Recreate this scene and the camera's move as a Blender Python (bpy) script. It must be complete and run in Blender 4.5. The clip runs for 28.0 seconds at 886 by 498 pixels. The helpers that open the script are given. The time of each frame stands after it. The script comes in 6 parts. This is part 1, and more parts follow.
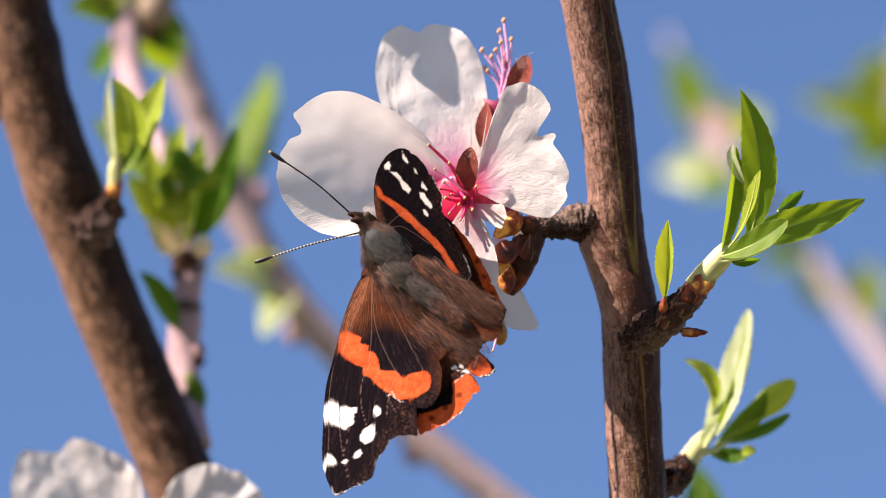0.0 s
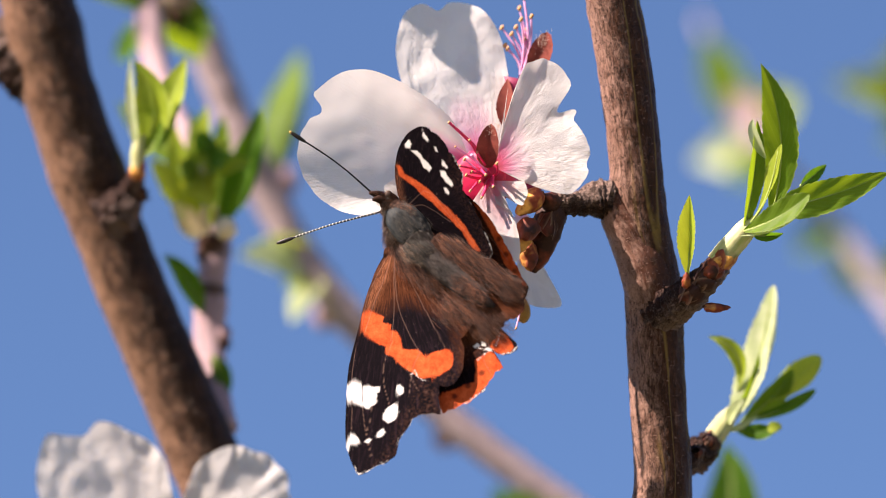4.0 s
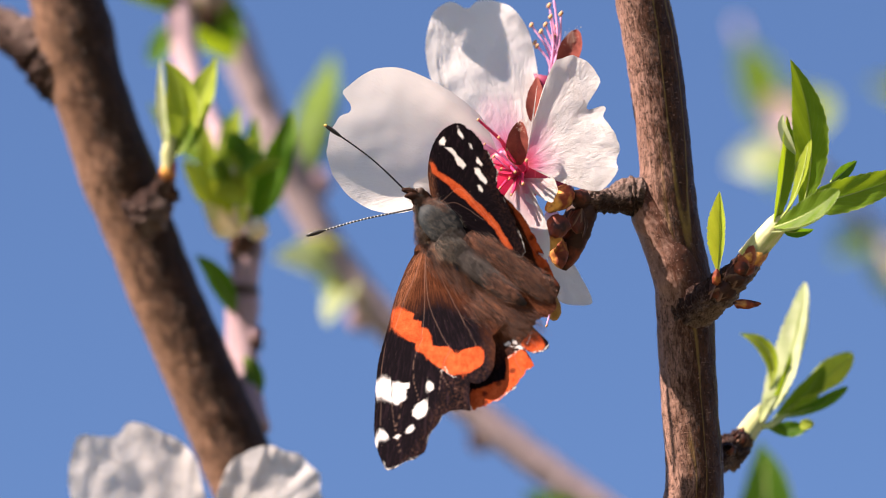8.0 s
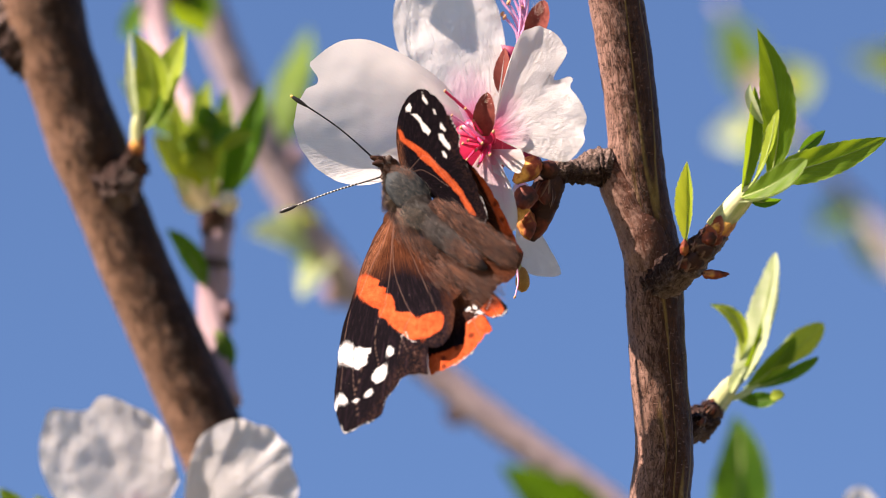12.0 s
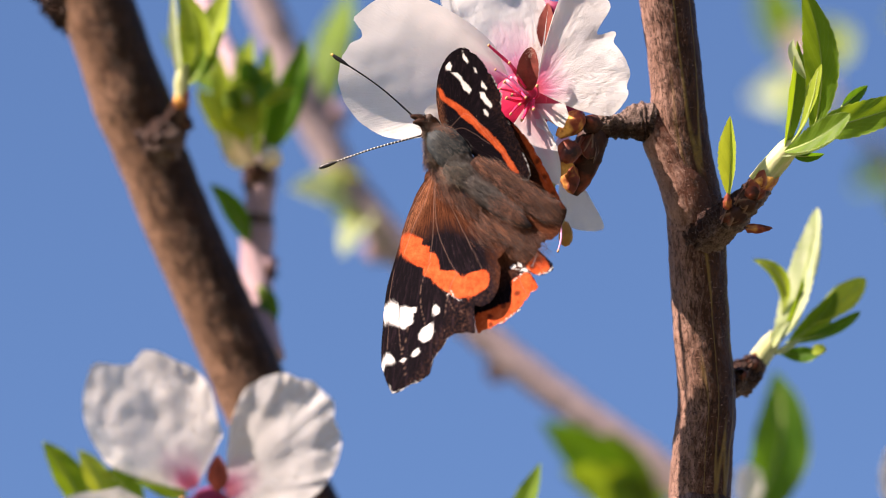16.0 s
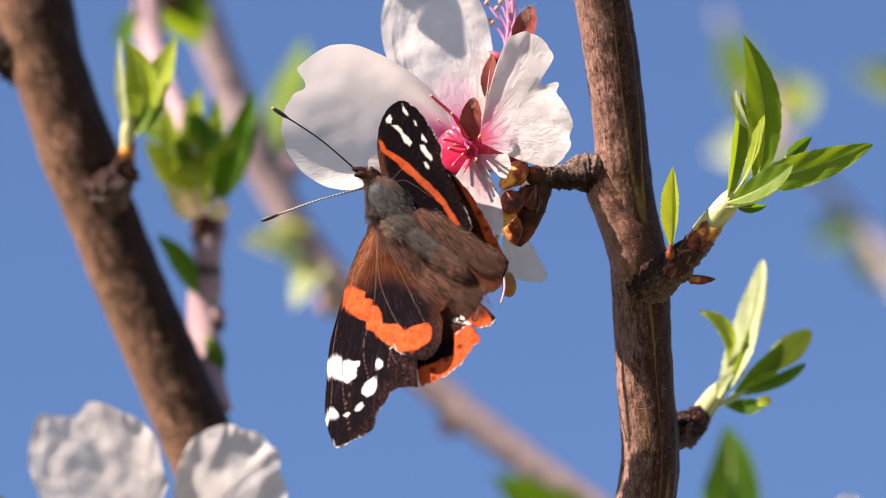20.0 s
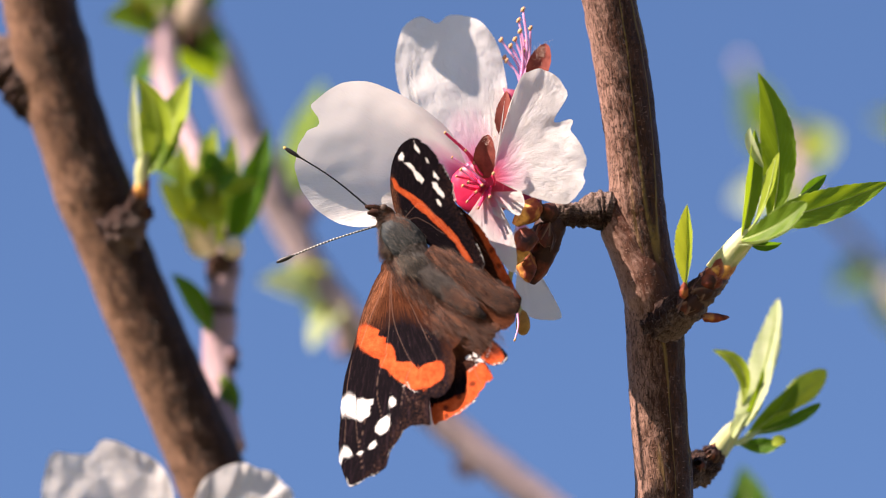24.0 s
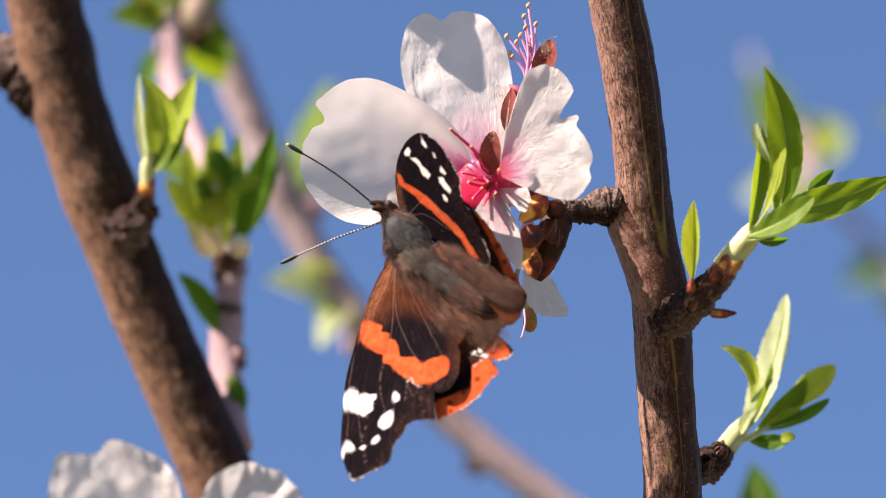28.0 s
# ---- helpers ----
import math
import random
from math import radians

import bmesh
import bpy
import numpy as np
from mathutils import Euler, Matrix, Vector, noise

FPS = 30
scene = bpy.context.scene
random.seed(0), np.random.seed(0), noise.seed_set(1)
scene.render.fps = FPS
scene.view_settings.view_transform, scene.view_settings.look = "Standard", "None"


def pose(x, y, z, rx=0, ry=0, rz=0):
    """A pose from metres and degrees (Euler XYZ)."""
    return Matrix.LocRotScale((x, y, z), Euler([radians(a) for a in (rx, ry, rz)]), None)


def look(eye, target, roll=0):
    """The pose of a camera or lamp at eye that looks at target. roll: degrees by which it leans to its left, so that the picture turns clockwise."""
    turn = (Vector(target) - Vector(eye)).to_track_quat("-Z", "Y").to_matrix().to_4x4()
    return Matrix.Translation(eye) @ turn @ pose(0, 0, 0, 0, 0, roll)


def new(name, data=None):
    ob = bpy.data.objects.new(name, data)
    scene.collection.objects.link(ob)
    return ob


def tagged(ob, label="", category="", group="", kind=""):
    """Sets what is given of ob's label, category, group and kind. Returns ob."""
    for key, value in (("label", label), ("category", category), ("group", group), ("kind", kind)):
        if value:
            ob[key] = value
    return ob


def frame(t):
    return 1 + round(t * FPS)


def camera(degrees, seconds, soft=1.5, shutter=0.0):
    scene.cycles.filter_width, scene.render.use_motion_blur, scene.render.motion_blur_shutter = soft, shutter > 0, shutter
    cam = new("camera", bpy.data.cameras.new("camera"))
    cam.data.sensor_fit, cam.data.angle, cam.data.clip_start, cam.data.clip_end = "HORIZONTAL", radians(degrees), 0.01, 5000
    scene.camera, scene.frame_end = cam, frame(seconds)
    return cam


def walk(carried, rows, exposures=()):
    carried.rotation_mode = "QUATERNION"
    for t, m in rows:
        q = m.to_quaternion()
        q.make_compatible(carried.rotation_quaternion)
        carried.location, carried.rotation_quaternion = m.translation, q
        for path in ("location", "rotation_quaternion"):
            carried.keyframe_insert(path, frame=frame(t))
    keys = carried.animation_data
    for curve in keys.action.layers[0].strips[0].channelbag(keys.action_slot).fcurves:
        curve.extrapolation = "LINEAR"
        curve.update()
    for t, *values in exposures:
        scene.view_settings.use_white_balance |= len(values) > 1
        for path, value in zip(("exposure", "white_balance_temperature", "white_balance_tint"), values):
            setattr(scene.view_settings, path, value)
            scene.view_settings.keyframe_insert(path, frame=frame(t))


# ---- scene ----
LENS = 8.44
cam = camera(LENS, 28.0, soft=1.0)
cam.data.dof.use_dof = True
cam.data.dof.focus_distance = 0.799
cam.data.dof.aperture_fstop = 10.5

# The spray of twigs is set out in millimetres on a frame that leans back:
# x to the right, y away from the lens, z up along the twigs.
BASE = pose(0, 0, 1.75, 25)
MM = 0.001

PATH = [
    (0, 0.0000, -0.8000, 0.0000, -0.000, 0.000, -0.000),
    (0.5, 0.0017, -0.7997, -0.0015, 0.097, 0.075, 0.097),
    (1, 0.0020, -0.8003, -0.0025, 0.125, 0.109, 0.175),
    (1.5, 0.0030, -0.7991, -0.0030, 0.221, 0.095, 0.274),
    (2, 0.0044, -0.7985, -0.0041, 0.379, 0.150, 0.321),
    (2.5, 0.0056, -0.7988, -0.0046, 0.469, 0.176, 0.223),
    (3, 0.0058, -0.7986, -0.0057, 0.522, 0.207, 0.346),
    (3.5, 0.0062, -0.7985, -0.0057, 0.613, 0.196, 0.469),
    (5.5, 0.0098, -0.7975, -0.0084, 1.029, 0.334, 0.815),
    (6, 0.0095, -0.7969, -0.0096, 1.072, 0.380, 0.876),
    (6.5, 0.0100, -0.7966, -0.0096, 1.186, 0.407, 0.863),
    (7, 0.0115, -0.7965, -0.0093, 1.370, 0.474, 0.804),
    (7.5, 0.0111, -0.7979, -0.0099, 1.331, 0.515, 0.888),
    (8, 0.0111, -0.7974, -0.0100, 1.292, 0.488, 0.817),
    (8.5, 0.0131, -0.7968, -0.0109, 1.379, 0.554, 0.812),
    (9, 0.0119, -0.7968, -0.0105, 1.275, 0.523, 0.838),
    (9.5, 0.0110, -0.7982, -0.0097, 1.161, 0.471, 0.863),
    (10, 0.0150, -0.7973, -0.0101, 1.339, 0.485, 0.935),
    (10.5, 0.0151, -0.7972, -0.0130, 1.279, 0.609, 0.870),
    (11, 0.0181, -0.7967, -0.0124, 1.439, 0.517, 1.019),
    (11.5, 0.0199, -0.7957, -0.0135, 1.585, 0.512, 0.982),
    (12, 0.0191, -0.7961, -0.0123, 1.565, 0.378, 1.088),
    (12.5, 0.0195, -0.7971, -0.0129, 1.576, 0.335, 1.049),
    (13, 0.0196, -0.7955, -0.0128, 1.636, 0.168, 1.102),
    (13.5, 0.0194, -0.7938, -0.0145, 1.669, 0.042, 1.116),
    (15.5, 0.0169, -0.7992, -0.0166, 1.746, 0.167, 1.036),
    (16, 0.0163, -0.7985, -0.0153, 1.783, 0.161, 1.025),
    (16.5, 0.0168, -0.7989, -0.0158, 1.837, 0.344, 0.796),
    (17, 0.0181, -0.7992, -0.0161, 1.801, 0.411, 0.789),
    (17.5, 0.0200, -0.7989, -0.0154, 1.824, 0.435, 0.852),
    (18, 0.0226, -0.7980, -0.0138, 1.934, 0.461, 0.878),
    (18.5, 0.0224, -0.7989, -0.0161, 1.818, 0.697, 0.827),
    (19, 0.0240, -0.7985, -0.0163, 1.851, 0.666, 0.896),
    (19.5, 0.0265, -0.7977, -0.0172, 1.973, 0.744, 0.999),
    (20, 0.0265, -0.7974, -0.0180, 1.963, 0.829, 0.935),
    (20.5, 0.0263, -0.7974, -0.0183, 1.941, 0.878, 1.001),
    (22.5, 0.0291, -0.7944, -0.0241, 2.213, 1.246, 0.964),
    (23, 0.0300, -0.7943, -0.0219, 2.294, 1.222, 0.986),
    (23.5, 0.0293, -0.7960, -0.0214, 2.263, 1.292, 1.119),
    (24, 0.0299, -0.7954, -0.0222, 2.336, 1.492, 0.795),
    (24.5, 0.0307, -0.7901, -0.0221, 2.376, 1.490, 1.041),
    (25, 0.0322, -0.7850, -0.0246, 2.502, 1.664, 0.970),
    (25.5, 0.0328, -0.7916, -0.0257, 2.574, 1.698, 1.091),
    (26, 0.0333, -0.7968, -0.0269, 2.630, 1.758, 1.035),
    (26.5, 0.0314, -0.7918, -0.0250, 2.522, 1.696, 1.110),
    (27, 0.0324, -0.7913, -0.0240, 2.597, 1.668, 1.059),
    (27.5, 0.0323, -0.7917, -0.0231, 2.564, 1.584, 1.107),
    (28, 0.0322, -0.7921, -0.0228, 2.570, 1.515, 1.114),
]
walk(cam, [(t, BASE @ pose(x, y, z) @ pose(0, 0, 0, 0, 0, yaw) @ pose(0, 0, 0, pitch) @ pose(0, 0, 0, 0, roll) @ pose(0, 0, 0, 90))
           for t, x, y, z, yaw, pitch, roll in PATH], [(0, 1.80, 6400, 20), (28.0, 1.80, 6400, 20)])

# Light: a clear spring sky and the sun, high to the left and a little behind the lens.
SUN_SIDE = (-0.655, -0.115, 0.745)
SUN_DIR = (BASE.to_3x3() @ Vector(SUN_SIDE)).normalized()
world = bpy.data.worlds.new("clear_sky")
scene.world = world
world.use_nodes = True
sky = world.node_tree.nodes.new("ShaderNodeTexSky")
sky.sky_type, sky.sun_disc = "NISHITA", False
sky.sun_elevation = math.asin(SUN_DIR.z)
sky.sun_rotation = math.atan2(SUN_DIR.x, SUN_DIR.y)
sky.air_density, sky.dust_density, sky.ozone_density = 1.0, 0.1, 6.0
back = world.node_tree.nodes["Background"]
back.inputs["Strength"].default_value = 0.0440
world.node_tree.links.new(sky.outputs[0], back.inputs["Color"])
sun = new("sun", bpy.data.lights.new("sun", "SUN"))
sun.data.energy, sun.data.angle, sun.data.color = 5.0, radians(0.53), (1.0, 0.85, 0.68)
sun.matrix_world = look(SUN_DIR * 20, (0, 0, 0))

# ---- materials ----
def surface(name, rough=0.6, bump=0.0):
    m = bpy.data.materials.new(name)
    m.use_nodes = True
    t = m.node_tree
    b = t.nodes["Principled BSDF"]
    b.inputs["Roughness"].default_value = rough
    return m, t, b


def node(t, kind, **values):
    n = t.nodes.new(kind)
    for key, v in values.items():
        if key in n.inputs:
            n.inputs[key].default_value = v
    return n


def noise_at(t, scale, detail=4, rough=0.55, stretch=None, coord="Object", warp=0.0):
    """A noise texture, in cycles per metre, perhaps stretched."""
    c = t.nodes.new("ShaderNodeTexCoord")
    mp = t.nodes.new("ShaderNodeMapping")
    mp.inputs["Scale"].default_value = stretch or (1, 1, 1)
    n = node(t, "ShaderNodeTexNoise", Scale=scale, Detail=detail, Roughness=rough, Distortion=warp)
    t.links.new(c.outputs[coord], mp.inputs["Vector"])
    t.links.new(mp.outputs[0], n.inputs["Vector"])
    return n.outputs["Fac"]


def ramp(t, fac, stops):
    r = t.nodes.new("ShaderNodeValToRGB")
    e = r.color_ramp.elements
    while len(e) < len(stops):
        e.new(0.5)
    for el, (p, c) in zip(e, stops):
        el.position, el.color = p, (*c, 1)
    t.links.new(fac, r.inputs[0])
    return r.outputs[0]


def mixed(t, fac, a, b, mode="MIX"):
    m = t.nodes.new("ShaderNodeMix")
    m.data_type, m.blend_type = "RGBA", mode
    for sock, v in ((m.inputs[0], fac), (m.inputs[6], a), (m.inputs[7], b)):
        if hasattr(v, "links"):
            t.links.new(v, sock)
        else:
            sock.default_value = v if isinstance(v, float) else (*v, 1)
    return m.outputs[2]


def math_node(t, op, a, b=0.0, clamp=False):
    m = t.nodes.new("ShaderNodeMath")
    m.operation, m.use_clamp = op, clamp
    for sock, v in zip(m.inputs, (a, b)):
        if hasattr(v, "links"):
            t.links.new(v, sock)
        else:
            sock.default_value = v
    return m.outputs[0]


def bumped(t, b, height, strength, distance):
    n = node(t, "ShaderNodeBump", Strength=strength, Distance=distance)
    t.links.new(height, n.inputs["Height"])
    t.links.new(n.outputs[0], b.inputs["Normal"])
    return n.outputs[0]


def attr(t, name, out="Fac"):
    a = t.nodes.new("ShaderNodeAttribute")
    a.attribute_name = name
    return a.outputs[out]


def thin(t, b, colour, share):
    """Lets a share of the light through a thin blade or petal."""
    tr = t.nodes.new("ShaderNodeBsdfTranslucent")
    if hasattr(colour, "links"):
        t.links.new(colour, tr.inputs[0])
    else:
        tr.inputs[0].default_value = (*colour, 1)
    mx = t.nodes.new("ShaderNodeMixShader")
    mx.inputs[0].default_value = share
    t.links.new(b.outputs[0], mx.inputs[1])
    t.links.new(tr.outputs[0], mx.inputs[2])
    t.links.new(mx.outputs[0], t.nodes["Material Output"].inputs[0])
    return tr


def bark_material(name, dark, mid, light, grey, along=0.25, skin=0.5, lines=0.0, line_colour=(0.26, 0.150, 0.055), crack=0.8, relief=0.0003):
    """Young bark: lengthwise streaks (the mesh's own u, v), a grey outer skin that cracks and peels in patches and
    paints the sunlit flank paler, thin dark fissures, cross-wise breathing pores and a few long wavy splits that show
    the yellow layer beneath."""
    m, t, b = surface(name, 0.5)
    streak = noise_at(t, 7.0, 6, 0.62, (1.8, along, 1), "UV", 0.3)
    blotch = noise_at(t, 130.0, 4, 0.6)
    fine = noise_at(t, 1500.0, 4, 0.7)
    c = ramp(t, streak, ((0.08, dark), (0.48, mid), (0.95, light)))
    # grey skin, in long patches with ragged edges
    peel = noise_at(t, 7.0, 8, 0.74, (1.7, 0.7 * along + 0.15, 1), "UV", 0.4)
    # it has weathered most on one flank; the bias also paints sunlight in there
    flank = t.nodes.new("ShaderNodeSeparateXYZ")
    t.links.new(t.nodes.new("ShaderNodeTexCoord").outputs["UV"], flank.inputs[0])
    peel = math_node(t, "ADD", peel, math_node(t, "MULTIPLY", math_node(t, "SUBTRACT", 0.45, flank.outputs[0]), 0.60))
    sunlit_skin = ramp(t, peel, ((0.44 - 0.12 * skin, (0, 0, 0)), (0.64 - 0.12 * skin, (min(1, 1.3 * skin),) * 3), (0.84, (min(1, 2.0 * skin),) * 3)))
    c = mixed(t, sunlit_skin, c, grey)
    c = mixed(t, ramp(t, blotch, ((0.50, (0, 0, 0)), (0.72, (0.4, 0.4, 0.4)))), c, light)
    # breathing pores: short dashes across the stem
    pore = noise_at(t, 16.0, 2, 0.5, (1.0, 3.4, 1), "UV", 0.3)
    dash = ramp(t, pore, ((0.66, (0, 0, 0)), (0.70, (0.7, 0.7, 0.7))))
    c = mixed(t, dash, c, tuple(min(1, 1.2 * v) for v in grey))
    # dark fissures that run with the stem
    run = noise_at(t, 11.0, 4, 0.6, (2.4, along * 1.4, 1), "UV", 0.6)
    split = ramp(t, math_node(t, "ABSOLUTE", math_node(t, "SUBTRACT", run, 0.5)), ((0.0, (crack,) * 3), (0.012, (0.6 * crack,) * 3), (0.028, (0, 0, 0))))
    c = mixed(t, split, c, tuple(0.45 * v for v in dark))
    pit = ramp(t, fine, ((0.32, (0.65, 0.65, 0.65)), (0.44, (0, 0, 0))))
    c = mixed(t, pit, c, tuple(0.4 * v for v in dark))
    h = math_node(t, "ADD", math_node(t, "MULTIPLY", streak, 0.5), math_node(t, "MULTIPLY", sunlit_skin, 0.25))
    h = math_node(t, "ADD", h, math_node(t, "MULTIPLY", dash, 0.35))
    h = math_node(t, "SUBTRACT", h, math_node(t, "MULTIPLY", split, 0.8))
    h = math_node(t, "ADD", h, math_node(t, "MULTIPLY", fine, 0.8))
    if lines:
        wavy = noise_at(t, 2.3, 2, 0.4, (1.7, 0.07, 1), "UV", 0.35)
        line = ramp(t, math_node(t, "ABSOLUTE", math_node(t, "SUBTRACT", wavy, 0.5)), ((0.0, (lines,) * 3), (0.014, (0.7 * lines,) * 3), (0.028, (0, 0, 0))))
        line = math_node(t, "MULTIPLY", line, ramp(t, flank.outputs[0], ((0.46, (0, 0, 0)), (0.58, (1, 1, 1)))))
        c = mixed(t, line, c, line_colour)
        h = math_node(t, "ADD", h, math_node(t, "MULTIPLY", line, 0.4))
    t.links.new(c, b.inputs["Base Color"])
    b.inputs["Specular IOR Level"].default_value = 0.12
    bumped(t, b, h, 0.8, relief)
    return m


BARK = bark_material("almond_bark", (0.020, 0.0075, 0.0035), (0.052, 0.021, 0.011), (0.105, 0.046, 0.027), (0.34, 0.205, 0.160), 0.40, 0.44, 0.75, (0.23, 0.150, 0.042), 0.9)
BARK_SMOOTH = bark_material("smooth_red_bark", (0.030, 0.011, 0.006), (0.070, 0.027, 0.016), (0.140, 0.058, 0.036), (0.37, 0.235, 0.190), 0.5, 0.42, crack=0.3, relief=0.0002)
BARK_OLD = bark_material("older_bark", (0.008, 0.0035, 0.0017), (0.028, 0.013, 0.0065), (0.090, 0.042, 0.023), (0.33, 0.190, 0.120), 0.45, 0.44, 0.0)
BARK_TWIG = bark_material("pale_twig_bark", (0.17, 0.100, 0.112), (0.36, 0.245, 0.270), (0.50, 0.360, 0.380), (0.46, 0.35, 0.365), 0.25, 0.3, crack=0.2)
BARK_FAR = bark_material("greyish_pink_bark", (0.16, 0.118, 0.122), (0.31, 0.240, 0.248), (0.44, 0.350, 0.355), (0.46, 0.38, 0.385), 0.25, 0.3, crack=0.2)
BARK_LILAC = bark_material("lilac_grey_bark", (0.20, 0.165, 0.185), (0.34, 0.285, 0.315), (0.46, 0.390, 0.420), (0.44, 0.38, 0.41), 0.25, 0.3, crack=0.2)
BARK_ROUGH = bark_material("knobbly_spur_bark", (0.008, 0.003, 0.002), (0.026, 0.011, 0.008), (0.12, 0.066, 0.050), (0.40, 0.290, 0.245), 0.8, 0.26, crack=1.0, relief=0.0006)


def leaf_material(name, deep, fresh, through_colour, share=0.45):
    m, t, b = surface(name, 0.5)
    b.inputs["Specular IOR Level"].default_value = 0.15
    across, along_ = attr(t, "across"), attr(t, "along")
    mottled = noise_at(t, 420.0, 4, 0.6)
    c = mixed(t, ramp(t, mottled, ((0.3, (0, 0, 0)), (0.7, (1, 1, 1)))), deep, fresh)
    rib = ramp(t, across, ((0.0, (0.55, 0.55, 0.55)), (0.06, (0, 0, 0))))
    pale = tuple(0.4 * v + 0.6 * w for v, w in zip(fresh, (0.55, 0.62, 0.30)))
    c = mixed(t, rib, c, pale)
    edge = ramp(t, across, ((0.90, (0, 0, 0)), (1.0, (0.6, 0.6, 0.6))))
    c = mixed(t, edge, c, pale)
    # side veins that slant from the rib towards the tip
    slant = math_node(t, "SUBTRACT", math_node(t, "ADD", math_node(t, "MULTIPLY", along_, 34.0), math_node(t, "MULTIPLY", mottled, 3.0)), math_node(t, "MULTIPLY", across, 12.0))
    vein = math_node(t, "POWER", math_node(t, "ABSOLUTE", math_node(t, "SINE", slant)), 0.35)
    c = mixed(t, math_node(t, "MULTIPLY", ramp(t, vein, ((0.40, (0.22, 0.22, 0.22)), (0.75, (0, 0, 0)))), mottled), c, pale)
    t.links.new(c, b.inputs["Base Color"])
    h = math_node(t, "ADD", math_node(t, "MULTIPLY", vein, 0.5), mottled)
    bumped(t, b, h, 0.45, 0.00009)
    lit = mixed(t, rib, through_colour, tuple(min(1, 1.25 * v) for v in through_colour))
    thin(t, b, lit, share)
    return m


LEAF = leaf_material("fresh_leaf", (0.060, 0.120, 0.006), (0.120, 0.200, 0.012), (0.30, 0.42, 0.010))
LEAF_PALE = leaf_material("pale_young_leaf", (0.32, 0.40, 0.16), (0.58, 0.62, 0.39), (0.46, 0.55, 0.23))
LEAF_DARK = leaf_material("deep_green_leaf", (0.024, 0.075, 0.004), (0.055, 0.130, 0.008), (0.17, 0.34, 0.006), 0.4)
LEAF_FAR = leaf_material("yellow_green_leaf", (0.20, 0.28, 0.018), (0.33, 0.40, 0.035), (0.52, 0.58, 0.035), 0.5)


def petal_material(name, blush, reach=0.42):
    m, t, b = surface(name, 0.55)
    r, a = attr(t, "along"), attr(t, "across")
    veins = noise_at(t, 14.0, 4, 0.6, (9.0, 0.5, 1), "UV", 0.5)
    soft = noise_at(t, 160.0, 3, 0.5)
    stain = math_node(t, "ADD", r, math_node(t, "MULTIPLY", math_node(t, "SUBTRACT", veins, 0.5), 0.22))
    c = mixed(t, ramp(t, stain, ((0.10, (0.9, 0.9, 0.9)), (reach * 0.55, (0.40, 0.40, 0.40)), (reach, (0, 0, 0)))), (0.72, 0.695, 0.675), blush)
    c = mixed(t, ramp(t, stain, ((0.07, (1, 1, 1)), (0.20, (0, 0, 0)))), c, tuple(v * w for v, w in zip(blush, (0.85, 0.25, 0.35))))
    c = mixed(t, ramp(t, soft, ((0.35, (0, 0, 0)), (0.75, (0.30, 0.30, 0.30)))), c, (0.66, 0.635, 0.615))
    t.links.new(c, b.inputs["Base Color"])
    # fine creases that run out from the foot, in patches
    crinkle = noise_at(t, 24.0, 4, 0.65, (3.2, 0.9, 1), "UV", 0.8)
    where = ramp(t, noise_at(t, 3.0, 3, 0.5, (1.5, 1.0, 1), "UV", 0.4), ((0.42, (0.15, 0.15, 0.15)), (0.56, (1, 1, 1))))
    h = math_node(t, "ADD", math_node(t, "MULTIPLY", veins, 0.8), math_node(t, "MULTIPLY", soft, 6.0))
    h = math_node(t, "ADD", h, math_node(t, "MULTIPLY", math_node(t, "MULTIPLY", crinkle, where), 2.2))
    bumped(t, b, h, 0.8, 0.00016)
    b.inputs["Sheen Weight"].default_value = 0.1
    thin(t, b, c, 0.55)
    return m


PETAL = petal_material("white_petal", (0.80, 0.10, 0.40), 0.45)
PETAL_PINK = petal_material("pink_streaked_petal", (0.82, 0.16, 0.34), 0.85)
PETAL_FAR = petal_material("white_petal_with_purple_base", (0.50, 0.045, 0.26), 0.36)


def plain(name, colour, rough=0.5, vary=0.35, scale=600.0, share=0.0, spec=0.4):
    """A small matter-of-fact surface with mottling and fine relief."""
    m, t, b = surface(name, rough)
    n = noise_at(t, scale, 4, 0.6)
    c = mixed(t, n, tuple(v * (1 - vary) for v in colour), tuple(min(1, v * (1 + vary)) for v in colour))
    t.links.new(c, b.inputs["Base Color"])
    b.inputs["Specular IOR Level"].default_value = spec
    bumped(t, b, n, 0.3, 0.0002)
    if share:
        thin(t, b, c, share)
    return m


FILAMENT = plain("crimson_filament", (0.72, 0.045, 0.16), 0.45, 0.25, 900, 0.25)
FILAMENT_PALE = plain("pale_pink_filament", (0.80, 0.42, 0.66), 0.45, 0.25, 900, 0.3)
ANTHER = plain("tan_anther", (0.46, 0.25, 0.11), 0.7, 0.35, 2500)
CALYX_DARK = plain("purple_red_cup", (0.20, 0.010, 0.055), 0.6, 0.5, 600)
CALYX = plain("crimson_cup", (0.48, 0.012, 0.065), 0.45, 0.4, 500)
SEPAL = plain("red_brown_sepal", (0.19, 0.046, 0.034), 0.8, 0.75, 900, 0.15, 0.2)
DOWN = plain("pale_down", (0.66, 0.52, 0.44), 0.8, 0.2, 900, 0.3, 0.1)


